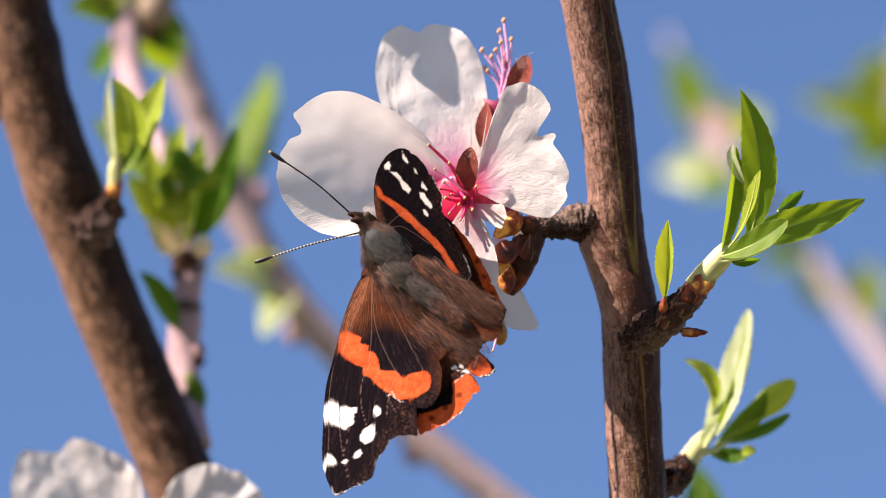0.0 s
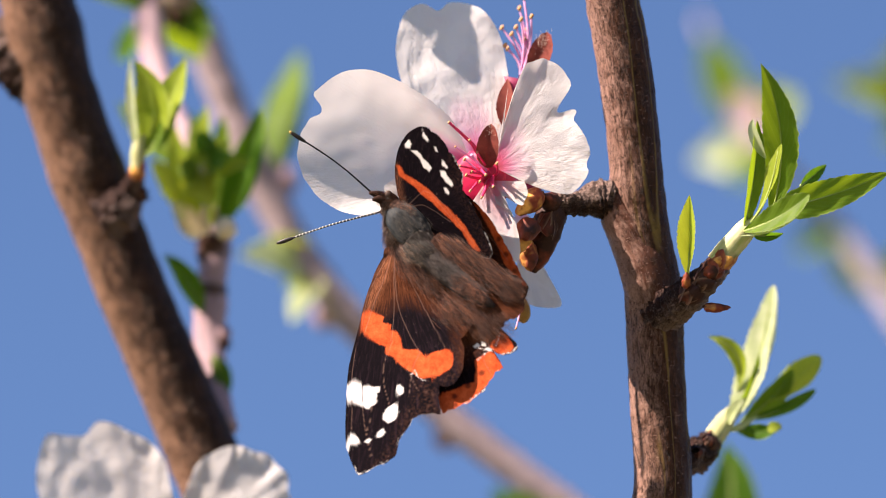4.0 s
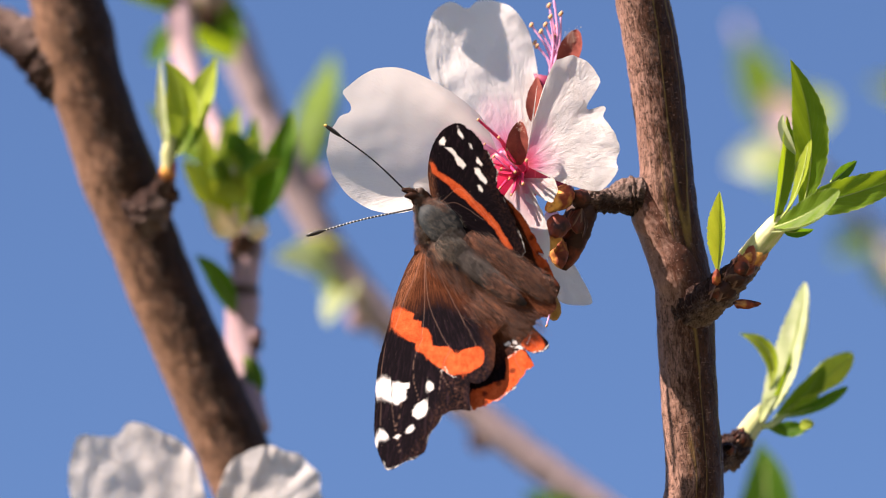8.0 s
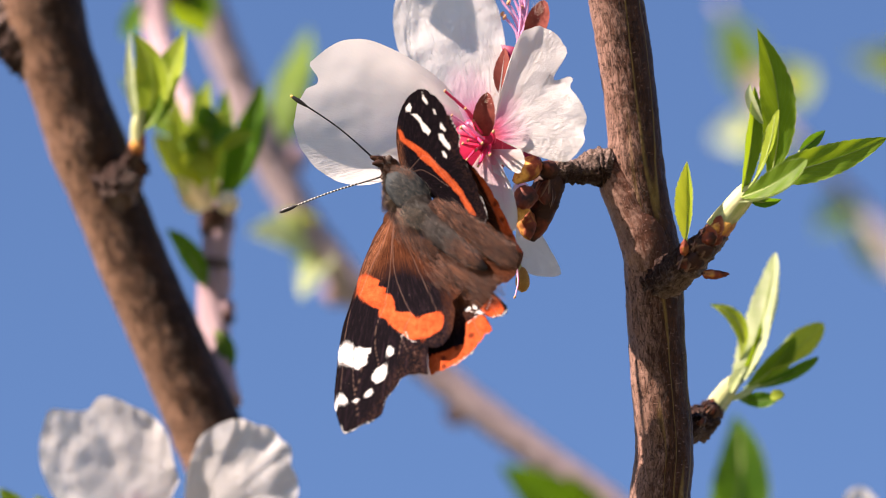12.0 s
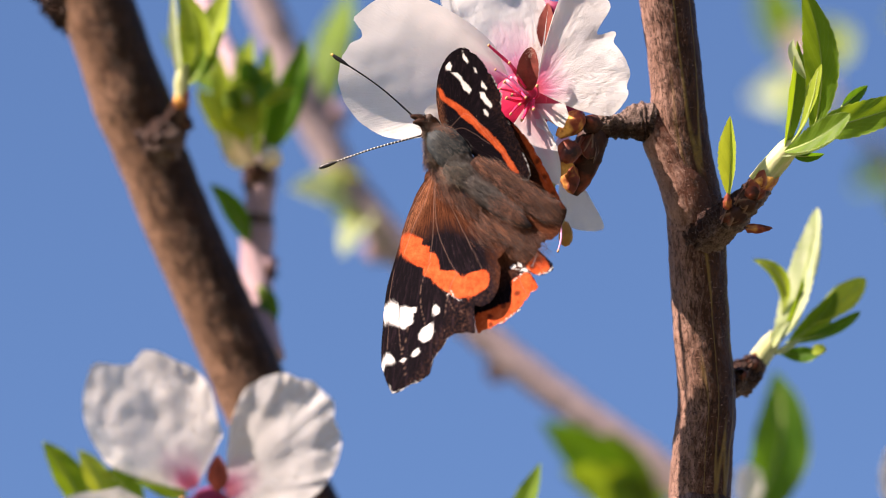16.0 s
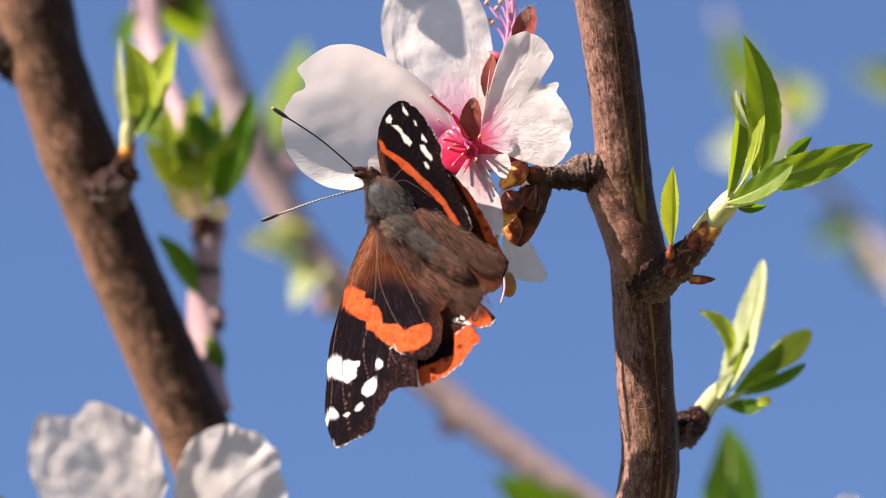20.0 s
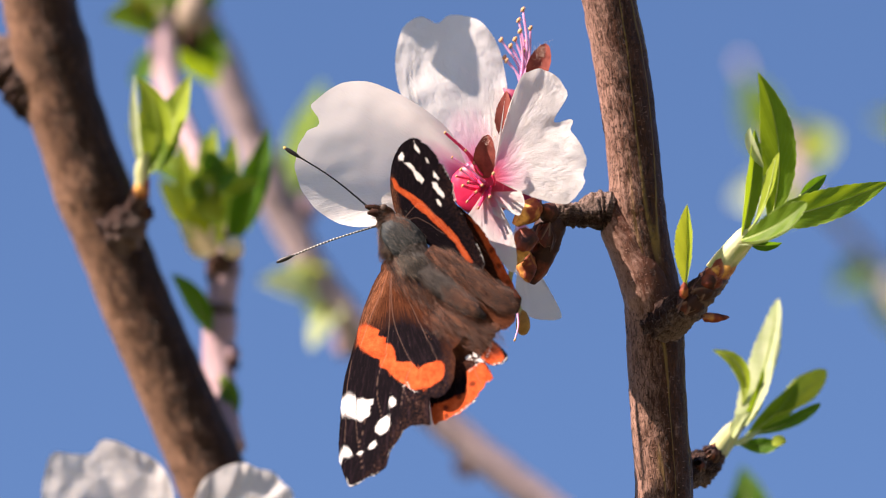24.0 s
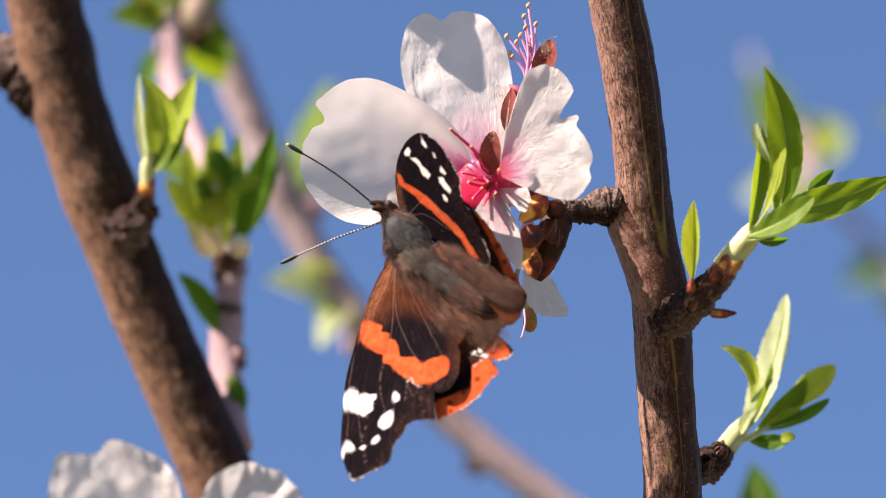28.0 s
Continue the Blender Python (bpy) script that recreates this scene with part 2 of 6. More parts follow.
def bud_material(name, low, high, amber=(0.40, 0.145, 0.030)):
    """Bud scale: dark red-brown to amber in patches, papery and pale along its edge."""
    m, t, b = surface(name, 0.62)
    n, f = noise_at(t, 260.0, 3, 0.6), noise_at(t, 1500.0, 3, 0.6)
    b.inputs["Specular IOR Level"].default_value = 0.25
    c = ramp(t, n, ((low, (0.030, 0.010, 0.007)), ((low + high) / 2, (0.20, 0.038, 0.016)), (high, amber)))
    c = mixed(t, ramp(t, f, ((0.55, (0, 0, 0)), (0.72, (0.5, 0.5, 0.5)))), c, (0.10, 0.035, 0.02))
    c = mixed(t, ramp(t, attr(t, "across"), ((0.80, (0, 0, 0)), (1.0, (0.38, 0.38, 0.38)))), c, (0.42, 0.26, 0.17))
    t.links.new(c, b.inputs["Base Color"])
    bumped(t, b, f, 0.5, 0.0002)
    return m


SCALE_DARK = bud_material("dark_bud_scale", 0.52, 0.86)
SCALE_TAN = bud_material("amber_bud_scale", 0.34, 0.62, (0.66, 0.34, 0.065))
SCALE_RED = bud_material("red_bud_scale", 0.36, 0.74)


def stem_material():
    m, t, b = surface("pale_green_stem", 0.5)
    run, fine = noise_at(t, 3.0, 4, 0.6, (2.0, 0.5, 1), "UV", 0.3), noise_at(t, 900.0, 3, 0.6)
    c = mixed(t, ramp(t, run, ((0.38, (0, 0, 0)), (0.62, (1, 1, 1)))), (0.36, 0.42, 0.13), (0.60, 0.56, 0.33))
    c = mixed(t, ramp(t, fine, ((0.60, (0, 0, 0)), (0.75, (0.4, 0.4, 0.4)))), c, (0.30, 0.22, 0.10))
    t.links.new(c, b.inputs["Base Color"])
    b.inputs["Specular IOR Level"].default_value = 0.25
    bumped(t, b, math_node(t, "ADD", run, fine), 0.5, 0.00015)
    thin(t, b, c, 0.2)
    return m


STEM_GREEN = stem_material()
RIB = plain("leaf_rib", (0.34, 0.42, 0.12), 0.5, 0.2, 500, 0.2, 0.2)
BUD_CREAM = plain("cream_bud", (0.82, 0.68, 0.44), 0.55, 0.3, 300, 0.15)
BUD_OLIVE = plain("olive_amber_bud", (0.36, 0.20, 0.045), 0.5, 0.6, 700, 0.15)
BUD_TAN = plain("tan_bud", (0.24, 0.185, 0.135), 0.7, 0.5, 300, 0.1)
SKIN = plain("grey_blue_thorax", (0.017, 0.023, 0.027), 0.7, 0.6, 900, spec=0.25)
SKIN_DARK = plain("dark_abdomen", (0.022, 0.014, 0.011), 0.85, 0.5, 1200)
SKIN_BROWN = plain("brown_furred_skin", (0.026, 0.010, 0.0055), 0.85, 0.5, 1200, spec=0.15)
HORN = plain("black_antenna_shaft", (0.010, 0.008, 0.007), 0.45, 0.4, 900)
PALE_RING = plain("white_antenna_ring", (0.62, 0.60, 0.56), 0.6, 0.2, 900)
AMBER_TIP = plain("yellow_antenna_tip", (0.65, 0.42, 0.10), 0.5, 0.25, 900)
EYE = plain("dark_eye", (0.05, 0.03, 0.022), 0.6, 0.4, 1500, spec=0.2)


def fur_material(name, root, tip):
    m, t, b = surface(name, 0.7)
    g = t.nodes.new("ShaderNodeNewGeometry")
    n = math_node(t, "POWER", g.outputs["Random Per Island"], 2.8)
    c = mixed(t, n, root, tip)
    t.links.new(c, b.inputs["Base Color"])
    return m


FUR_BROWN = fur_material("brown_hair", (0.007, 0.0022, 0.0010), (0.29, 0.100, 0.040))
FUR_GREY = fur_material("grey_hair", (0.003, 0.002, 0.0015), (0.10, 0.072, 0.058))
FUR_BLUE = fur_material("blue_grey_hair", (0.012, 0.013, 0.013), (0.12, 0.098, 0.072))
FUR_TAN = fur_material("tan_hair", (0.06, 0.036, 0.022), (0.46, 0.30, 0.19))


def wing_material():
    """Scaled wing: rows of scales in brown, orange, white and black, as the pigment masks on the mesh say."""
    m, t, b = surface("scaled_wing", 0.9)
    dust = noise_at(t, 5200.0, 2, 0.7)
    cloud = ramp(t, noise_at(t, 900.0, 5, 0.7), ((0.34, (0, 0, 0)), (0.64, (1, 1, 1))))
    grain = noise_at(t, 13.0, 5, 0.7, (8.0, 0.7, 1), "UV", 0.25)
    speck = noise_at(t, 2600.0, 3, 0.7)
    col = t.nodes.new("ShaderNodeAttribute")
    col.attribute_name = "pigment"
    sep = t.nodes.new("ShaderNodeSeparateColor")
    t.links.new(col.outputs["Color"], sep.inputs[0])
    orange, white, brown = sep.outputs
    black = mixed(t, dust, (0.001, 0.0006, 0.001), (0.006, 0.0035, 0.006))
    black = mixed(t, ramp(t, grain, ((0.50, (0, 0, 0)), (0.68, (0.6, 0.6, 0.6)))), black, (0.024, 0.013, 0.018))
    warm = mixed(t, dust, (0.036, 0.010, 0.004), (0.170, 0.054, 0.022))
    warm = mixed(t, ramp(t, grain, ((0.36, (0, 0, 0)), (0.58, (0.85, 0.85, 0.85)))), warm, (0.016, 0.0055, 0.003))
    c = mixed(t, brown, black, warm)
    streak = noise_at(t, 15.0, 5, 0.7, (9.0, 0.6, 1), "UV", 0.3)
    light = mixed(t, dust, (0.14, 0.046, 0.020), (0.46, 0.185, 0.090))
    sand = math_node(t, "MULTIPLY", attr(t, "sand"), ramp(t, streak, ((0.42, (0.05, 0.05, 0.05)), (0.62, (1, 1, 1)))))
    c = mixed(t, sand, c, light)
    freckle = math_node(t, "MULTIPLY", attr(t, "dusty"), ramp(t, speck, ((0.46, (0, 0, 0)), (0.72, (0.7, 0.7, 0.7)))))
    c = mixed(t, freckle, c, (0.085, 0.038, 0.026))
    c = mixed(t, ramp(t, speck, ((0.69, (0, 0, 0)), (0.75, (0.55, 0.55, 0.55)))), c, (0.30, 0.22, 0.19))
    red = mixed(t, cloud, (0.36, 0.046, 0.011), (0.60, 0.115, 0.032))
    red = mixed(t, ramp(t, dust, ((0.30, (0.6, 0.6, 0.6)), (0.52, (0, 0, 0)))), red, (0.36, 0.05, 0.012))
    c = mixed(t, orange, c, red)
    c = mixed(t, white, c, mixed(t, dust, (0.60, 0.56, 0.54), (0.82, 0.79, 0.77)))
    vein = attr(t, "vein")
    c = mixed(t, math_node(t, "MULTIPLY", vein, math_node(t, "MULTIPLY", ramp(t, streak, ((0.2, (0.5, 0.5, 0.5)), (0.6, (1, 1, 1)))), 0.30)), c, (0.38, 0.23, 0.18))
    t.links.new(c, b.inputs["Base Color"])
    b.inputs["Specular IOR Level"].default_value = 0.05
    h = math_node(t, "ADD", math_node(t, "MULTIPLY", dust, 0.6), math_node(t, "MULTIPLY", vein, 1.2))
    bumped(t, b, math_node(t, "ADD", h, grain), 0.7, 0.00008)
    thin(t, b, c, 0.12)
    return m


WING = wing_material()


def ground_material():
    m, t, b = surface("orchard_grass", 0.9)
    a, f = noise_at(t, 0.6, 5, 0.6), noise_at(t, 40.0, 5, 0.7)
    c = mixed(t, a, (0.12, 0.105, 0.058), (0.22, 0.18, 0.115))
    t.links.new(mixed(t, f, c, (0.09, 0.10, 0.04)), b.inputs["Base Color"])
    bumped(t, b, f, 0.8, 0.03)
    return m


GRASS = ground_material()

# ---- building tools ----
def unit(v):
    v = np.asarray(v, float)
    return v / max(np.linalg.norm(v), 1e-9)


def mesh_of(name, verts, faces, mats, uv=None, attrs=None, smooth=True, which=None):
    """A mesh from arrays in millimetres; uv and attrs are given per vertex."""
    me = bpy.data.meshes.new(name)
    verts = np.asarray(verts, float) * MM
    me.from_pydata(verts.tolist(), [], [tuple(f) for f in faces])
    for m in mats if isinstance(mats, (list, tuple)) else (mats,):
        me.materials.append(m)
    if smooth:
        me.polygons.foreach_set("use_smooth", np.ones(len(me.polygons), bool))
    if which is not None:
        me.polygons.foreach_set("material_index", np.asarray(which, np.int32))
    if uv is not None:
        idx = np.zeros(len(me.loops), np.int32)
        me.loops.foreach_get("vertex_index", idx)
        layer = me.uv_layers.new(name="UVMap")
        layer.data.foreach_set("uv", np.asarray(uv, np.float32)[idx].ravel())
    for key, v in (attrs or {}).items():
        v = np.asarray(v, np.float32)
        if v.ndim == 1:
            me.attributes.new(key, "FLOAT", "POINT").data.foreach_set("value", v)
        else:
            a = me.attributes.new(key, "FLOAT_COLOR", "POINT")
            a.data.foreach_set("color", np.c_[v, np.ones(len(v), np.float32)].ravel())
    me.update()
    return me


def thing(name, at, label, category, group="", kind=""):
    """An Empty at a place of the spray, to carry parts."""
    ob = new(name)
    ob.empty_display_size = 0.002
    ob.matrix_world = BASE @ Matrix.Translation(Vector(at) * MM)
    return tagged(ob, label, category, group, kind)


def part(name, data, parent, label="", at=(0, 0, 0)):
    """A mesh under a thing or a part; at: its own origin, in millimetres from its parent's."""
    ob = new(name, data)
    ob.parent = parent
    ob.location = Vector(at) * MM
    return tagged(ob, label)


def grid_faces(rows, cols, wrap=False):
    i = np.arange(rows - 1)[:, None] * cols
    j = np.arange(cols if wrap else cols - 1)[None, :]
    k = (j + 1) % cols
    return np.stack([i + j, i + k, i + cols + k, i + cols + j], -1).reshape(-1, 4).tolist()


def spline(points, n):
    """A smooth curve through points (rows of any width), n samples at even steps."""
    p = np.asarray(points, float)
    if len(p) == 2:
        return p[0] + (p[1] - p[0]) * np.linspace(0, 1, n)[:, None]
    q = np.vstack([2 * p[0] - p[1], p, 2 * p[-1] - p[-2]])
    step = np.r_[0, np.cumsum(np.linalg.norm(np.diff(p[:, :3], axis=0), axis=1))]
    s = np.linspace(0, step[-1], n)
    k = np.clip(np.searchsorted(step, s, "right") - 1, 0, len(p) - 2)
    u = ((s - step[k]) / np.maximum(step[k + 1] - step[k], 1e-9))[:, None]
    a, b, c, d = q[k], q[k + 1], q[k + 2], q[k + 3]
    return 0.5 * (2 * b + (c - a) * u + (2 * a - 5 * b + 4 * c - d) * u**2 + (3 * b - a - 3 * c + d) * u**3)


def wobble(points, scale, seed=0.0):
    """Smooth noise at each point, about -1 to 1."""
    return np.array([noise.noise(Vector((x * scale + seed, y * scale, z * scale))) for x, y, z in points])


def tube(name, points, mat, n=40, seg=20, rough=0.0, grain=0.5, knots=(), origin=(0, 0, 0), seed=0.0, cap=True, rings=0.0, ridge=0.0, wrinkle=0.0):
    """A tapered limb along points of (x, y, z, radius). knots: (place along it 0..1, swelling, length)."""
    c = spline(points, n)
    axis, rad = c[:, :3] - np.asarray(origin), c[:, 3].copy()
    s = np.linspace(0, 1, n)
    for at, swell, long in knots:
        rad *= 1 + swell * np.exp(-(((s - at) / long) ** 2))
    if rings:
        far = np.r_[0, np.cumsum(np.linalg.norm(np.diff(axis, axis=0), axis=1))]
        rad *= 1 + rings * np.sin(far * 4.2 + 1.5 * np.sin(far * 1.7 + seed))
    tangent = np.gradient(axis, axis=0)
    tangent /= np.linalg.norm(tangent, axis=1, keepdims=True)
    side = unit(np.cross(tangent[0], (0.13, 1.0, 0.21)))
    ang = np.linspace(0, 2 * np.pi, seg, endpoint=False)
    verts, length = [], np.r_[0, np.cumsum(np.linalg.norm(np.diff(axis, axis=0), axis=1))]
    for i in range(n):
        side = unit(side - tangent[i] * (side @ tangent[i]))
        up = np.cross(tangent[i], side)
        verts.append(axis[i] + rad[i] * (np.cos(ang)[:, None] * side + np.sin(ang)[:, None] * up))
    v = np.concatenate(verts)
    if rough:
        centre = np.repeat(axis, seg, 0)
        out = (v - centre) / np.maximum(np.repeat(rad, seg)[:, None], 1e-6)
        v = v + out * (np.repeat(rad, seg) * rough * (wobble(v, grain, seed) + 0.5 * wobble(v, grain * 3.1, seed + 9)))[:, None]
    if ridge:
        # long, wavy ridges and shallow cracks in the bark
        lift = [noise.noise(Vector((math.cos(q) * 5.5, math.sin(q) * 5.5, z * 0.16 + seed))) + 0.7 * noise.noise(Vector((math.cos(q) * 13, math.sin(q) * 13, z * 0.42 + seed)))
                + 0.45 * noise.noise(Vector((math.cos(q) * 16, math.sin(q) * 16, z * 2.4 + seed))) for z in length for q in ang]
        out = v - np.repeat(axis, seg, 0)
        v = v + out / np.maximum(np.linalg.norm(out, axis=1, keepdims=True), 1e-6) * (ridge * np.array(lift))[:, None]
    if wrinkle:
        # crumpled, flaking skin: sharp creases between small plates
        out = v - np.repeat(axis, seg, 0)
        crease = np.abs(wobble(v, 0.95, seed + 3)) ** 0.6 + 0.5 * np.abs(wobble(v, 2.3, seed + 6)) ** 0.6 - 0.7
        v = v + out / np.maximum(np.linalg.norm(out, axis=1, keepdims=True), 1e-6) * (wrinkle * crease)[:, None]
    uv = np.stack([np.tile(np.abs(np.linspace(-1, 1, seg)), n), np.repeat(length / 10.0 + 3.7 * seed, seg)], 1)
    f = grid_faces(n, seg, True)
    if cap:
        f += [tuple(range(seg))[::-1], tuple(range((n - 1) * seg, n * seg))]
    return mesh_of(name, v, f, mat, uv)


def blob(name, size, mat, n=12, seg=16, taper=0.0, rough=0.0, turn=None, origin=(0, 0, 0), seed=0.0):
    """An egg of half-axes size about origin, its long axis z, turned by a matrix."""
    th, ph = np.linspace(0, np.pi, n), np.linspace(0, 2 * np.pi, seg, endpoint=False)
    z = -np.cos(th)[:, None] + 0 * ph
    w = np.sin(th)[:, None] * (1 - taper * z)
    v = np.stack([w * np.cos(ph), w * np.sin(ph), z], -1).reshape(-1, 3)
    if rough:
        v *= 1 + rough * wobble(v, 2.3, seed)[:, None]
    v = v * np.asarray(size)
    if turn is not None:
        v = v @ np.array(turn.to_3x3()).T
    return mesh_of(name, v + np.asarray(origin), grid_faces(n, seg, True), mat, np.stack([np.tile(ph / 6.28, n), np.repeat(th / 3.14, seg)], 1))


def towards(d):
    """The turn that lays a thing's z along d."""
    return Vector(d).to_track_quat("Z", "Y").to_matrix()


def sheet(base, a0, a1, rim, slope=(0, 0), cup=0.0, ruffle=0.0, waves=5, na=41, nr=26, seed=0.0, roll=0.0, inner=0.0, crease=None, frill=0.0):
    """A petal's or wing's skin: a fan about its base from angle a0 to a1 (degrees, in the plane of the spray) with the rim's
    radii at even angles. slope: how far it goes back for each mm right and up; cup: how far the rim comes forward;
    crease: (angle, rise) of a fold from which both halves come forward; frill: waves of the rim alone."""
    a = np.linspace(0, 1, na)
    q = spline(np.c_[np.linspace(0, len(rim) - 1, len(rim)), np.zeros(len(rim)), np.zeros(len(rim)), rim], 400)
    radius = np.interp(a * (len(rim) - 1), q[:, 0], q[:, 3])
    r = np.linspace(inner, 1, nr)
    ang = np.radians(a0 + (a1 - a0) * a)
    x = r[:, None] * radius * np.cos(ang)
    z = r[:, None] * radius * np.sin(ang)
    rr, aa = np.broadcast_to(r[:, None], x.shape), np.broadcast_to(2 * a - 1, x.shape)
    # notches in the rim leave the cup's curve as it is
    k = na // 9
    even = np.convolve(np.pad(radius, k, mode="edge"), np.ones(2 * k + 1) / (2 * k + 1), "valid")
    y = slope[0] * x + slope[1] * z - cup * (rr * radius / even)**2 * (0.45 + 0.55 * aa**2) + roll * rr * aa
    y = y + ruffle * rr**2 * (np.sin(aa * waves * 2.1 + seed + rr) * 0.35 + np.sin(aa * waves * 4.3 + seed * 2.7 + rr * 3) * 0.15)
    if frill:
        y = y + frill * rr**5 * (np.sin(aa * 13 + seed) + 0.7 * np.sin(aa * 29 + 2 * seed) + 0.4 * np.sin(aa * 47 + seed))
    if crease:
        off = z * math.cos(radians(crease[0])) - x * math.sin(radians(crease[0]))
        y = y - crease[1] * (np.sqrt(off**2 + 0.25) - 0.5)
    v = np.stack([x, y, z], -1).reshape(-1, 3)
    if ruffle:
        v[:, 1] += ruffle * (1.3 * wobble(v, 0.16, seed) + 0.55 * wobble(v, 0.42, seed + 5)) * rr.ravel()
    return v, rr.ravel(), aa.ravel(), na, nr


def petal(parent, base, a0, a1, rim, slope=(0, 0), cup=1.0, ruffle=0.5, waves=4, seed=0.0, mat=None, roll=0.0, label="", origin=None, fine=True, crease=None, frill=0.0):
    na, nr = (97, 40) if fine else (33, 20)
    v, r, a, na, nr = sheet(base, a0, a1, rim, slope, cup, ruffle, waves, na, nr, seed, roll, 0.03, crease, frill)
    off = np.asarray(base) - np.asarray(origin)
    me = mesh_of("petal", v, grid_faces(nr, na), mat or PETAL, np.stack([a * 0.5 + seed, r], 1), {"along": r, "across": np.abs(a)})
    return part("petal", me, parent, label, off)


def leaf(parent, base, tip, width, mat=None, bend=(0, 0, 0), face=(0, -1, 0.15), fold=0.35, curl=0.0, teeth=0.035, label="", origin=(0, 0, 0),
         n=44, m=9, widest=0.45, rib=True, name="leaf", blunt=0.85):
    """A lance-shaped blade from base to tip, folded along its rib, with a toothed edge. face: where its upper side looks;
    bend: how far the middle bows out; curl: how far the tip turns back."""
    base, tip, o = np.asarray(base, float), np.asarray(tip, float), np.asarray(origin, float)
    mid = (base + tip) / 2 + np.asarray(bend, float)
    s = np.linspace(0, 1, n)
    line = (1 - s)[:, None] ** 2 * base + (2 * s * (1 - s))[:, None] * (2 * mid - (base + tip) / 2) + s[:, None] ** 2 * tip
    tang = np.gradient(line, axis=0)
    tang /= np.linalg.norm(tang, axis=1, keepdims=True)
    p = math.log(0.5) / math.log(widest)
    half = width / 2 * np.sin(np.pi * s**p) ** blunt + width * 0.03 * (1 - s)
    half = half * (1 + teeth * np.sin(s * n * 2.2) + 0.5 * teeth * np.sin(s * 61.0))
    k = np.linspace(-1, 1, 2 * m + 1)
    verts = []
    for i in range(n):
        nrm = unit(np.asarray(face, float) - tang[i] * (np.asarray(face, float) @ tang[i]))
        sd = np.cross(tang[i], nrm)
        lift = fold * half[i] * (np.abs(k) ** 1.2) + 0.05 * half[i] * np.sin(k * 5 + s[i] * 19) * np.abs(k) - curl * s[i] ** 2
        verts.append(line[i] + (k * half[i] * math.cos(fold * 0.7))[:, None] * sd + lift[:, None] * nrm)
    v = np.concatenate(verts) - o
    across, along_ = np.tile(np.abs(k), n), np.repeat(s, len(k))
    me = mesh_of(name, v, grid_faces(n, len(k)), mat or LEAF, np.stack([np.tile(k, n), along_], 1), {"across": across, "along": along_})
    ob = part(name, me, parent, label)
    if rib:
        back = [(*(line[i] - unit(np.asarray(face, float)) * 0.12), 0.22 * (1 - 0.8 * s[i])) for i in range(0, n, 5)]
        part("midrib", tube("midrib", back, RIB, 16, 7, origin=o), ob)
    return ob


def scales(parent, centre, axis, count, length, width, mats, origin, spread=0.5, seed=1, name="bud_scale"):
    """Overlapping pointed scales round a bud."""
    rnd = random.Random(seed)
    axis = unit(axis)
    u = unit(np.cross(axis, (0.3, 1, 0.2)))
    w = np.cross(axis, u)
    for i in range(count):
        a = i * 2.4 + rnd.uniform(-0.2, 0.2)
        out = math.cos(a) * u + math.sin(a) * w
        lo = np.asarray(centre) + axis * length * (0.10 * i / count * 3 - 0.3) + out * width * 0.30
        hi = lo + axis * length * rnd.uniform(0.7, 1.0) + out * width * spread * rnd.uniform(0.3, 0.8)
        n, m = 9, 4
        s, k = np.linspace(0, 1, n), np.linspace(-1, 1, 2 * m + 1)
        half = width / 2 * np.clip(1 - np.abs(1.6 * s - 0.6) ** 2.6, 0.0, 1) + 0.02
        sd = np.cross(axis, out)
        v = []
        for q, h in zip(s, half):
            mid = lo + (hi - lo) * q + out * width * 0.22 * math.sin(q * 2.6)
            v.append(mid + (k * h)[:, None] * sd - (np.abs(k) ** 1.6 * h * 0.65)[:, None] * out)
        v = np.concatenate(v) - np.asarray(origin)
        part(name, mesh_of(name, v, grid_faces(n, 2 * m + 1), mats[i % len(mats)], np.zeros((len(v), 2)), {"across": np.tile(np.abs(k), n)}), parent)


def stamen(parent, foot, head, bow, origin, thick=0.16, mat=None, size=0.42):
    foot, head = np.asarray(foot, float), np.asarray(head, float)
    mid = (foot + head) / 2 + np.asarray(bow, float)
    pts = [(*foot, thick * 1.2), (*mid, thick), (*head, thick * 0.75)]
    fil = part("filament", tube("filament", pts, mat or FILAMENT, 12, 7, origin=origin), parent)
    part("anther", blob("anther", (size * 0.75, size * 0.6, size), ANTHER, 7, 10, rough=0.15, origin=head - np.asarray(origin), turn=towards((0.5, 0.2, 0.8))), fil)


def inside(poly, x, z):
    """Signed distance to a closed outline, positive inside."""
    p = np.asarray(poly, float)
    hit, far = np.zeros(len(x), bool), np.full(len(x), 1e9)
    for a, b in zip(p, np.roll(p, -1, 0)):
        d = b - a
        u = np.clip(((x - a[0]) * d[0] + (z - a[1]) * d[1]) / max(d @ d, 1e-9), 0, 1)
        far = np.minimum(far, np.hypot(x - a[0] - u * d[0], z - a[1] - u * d[1]))
        up = (a[1] > z) != (b[1] > z)
        if abs(d[1]) > 1e-9:
            hit ^= up & (x < a[0] + (z - a[1]) * d[0] / d[1])
    return np.where(hit, far, -far)


def soft_step(d, width):
    return np.clip(d / width + 0.5, 0, 1)


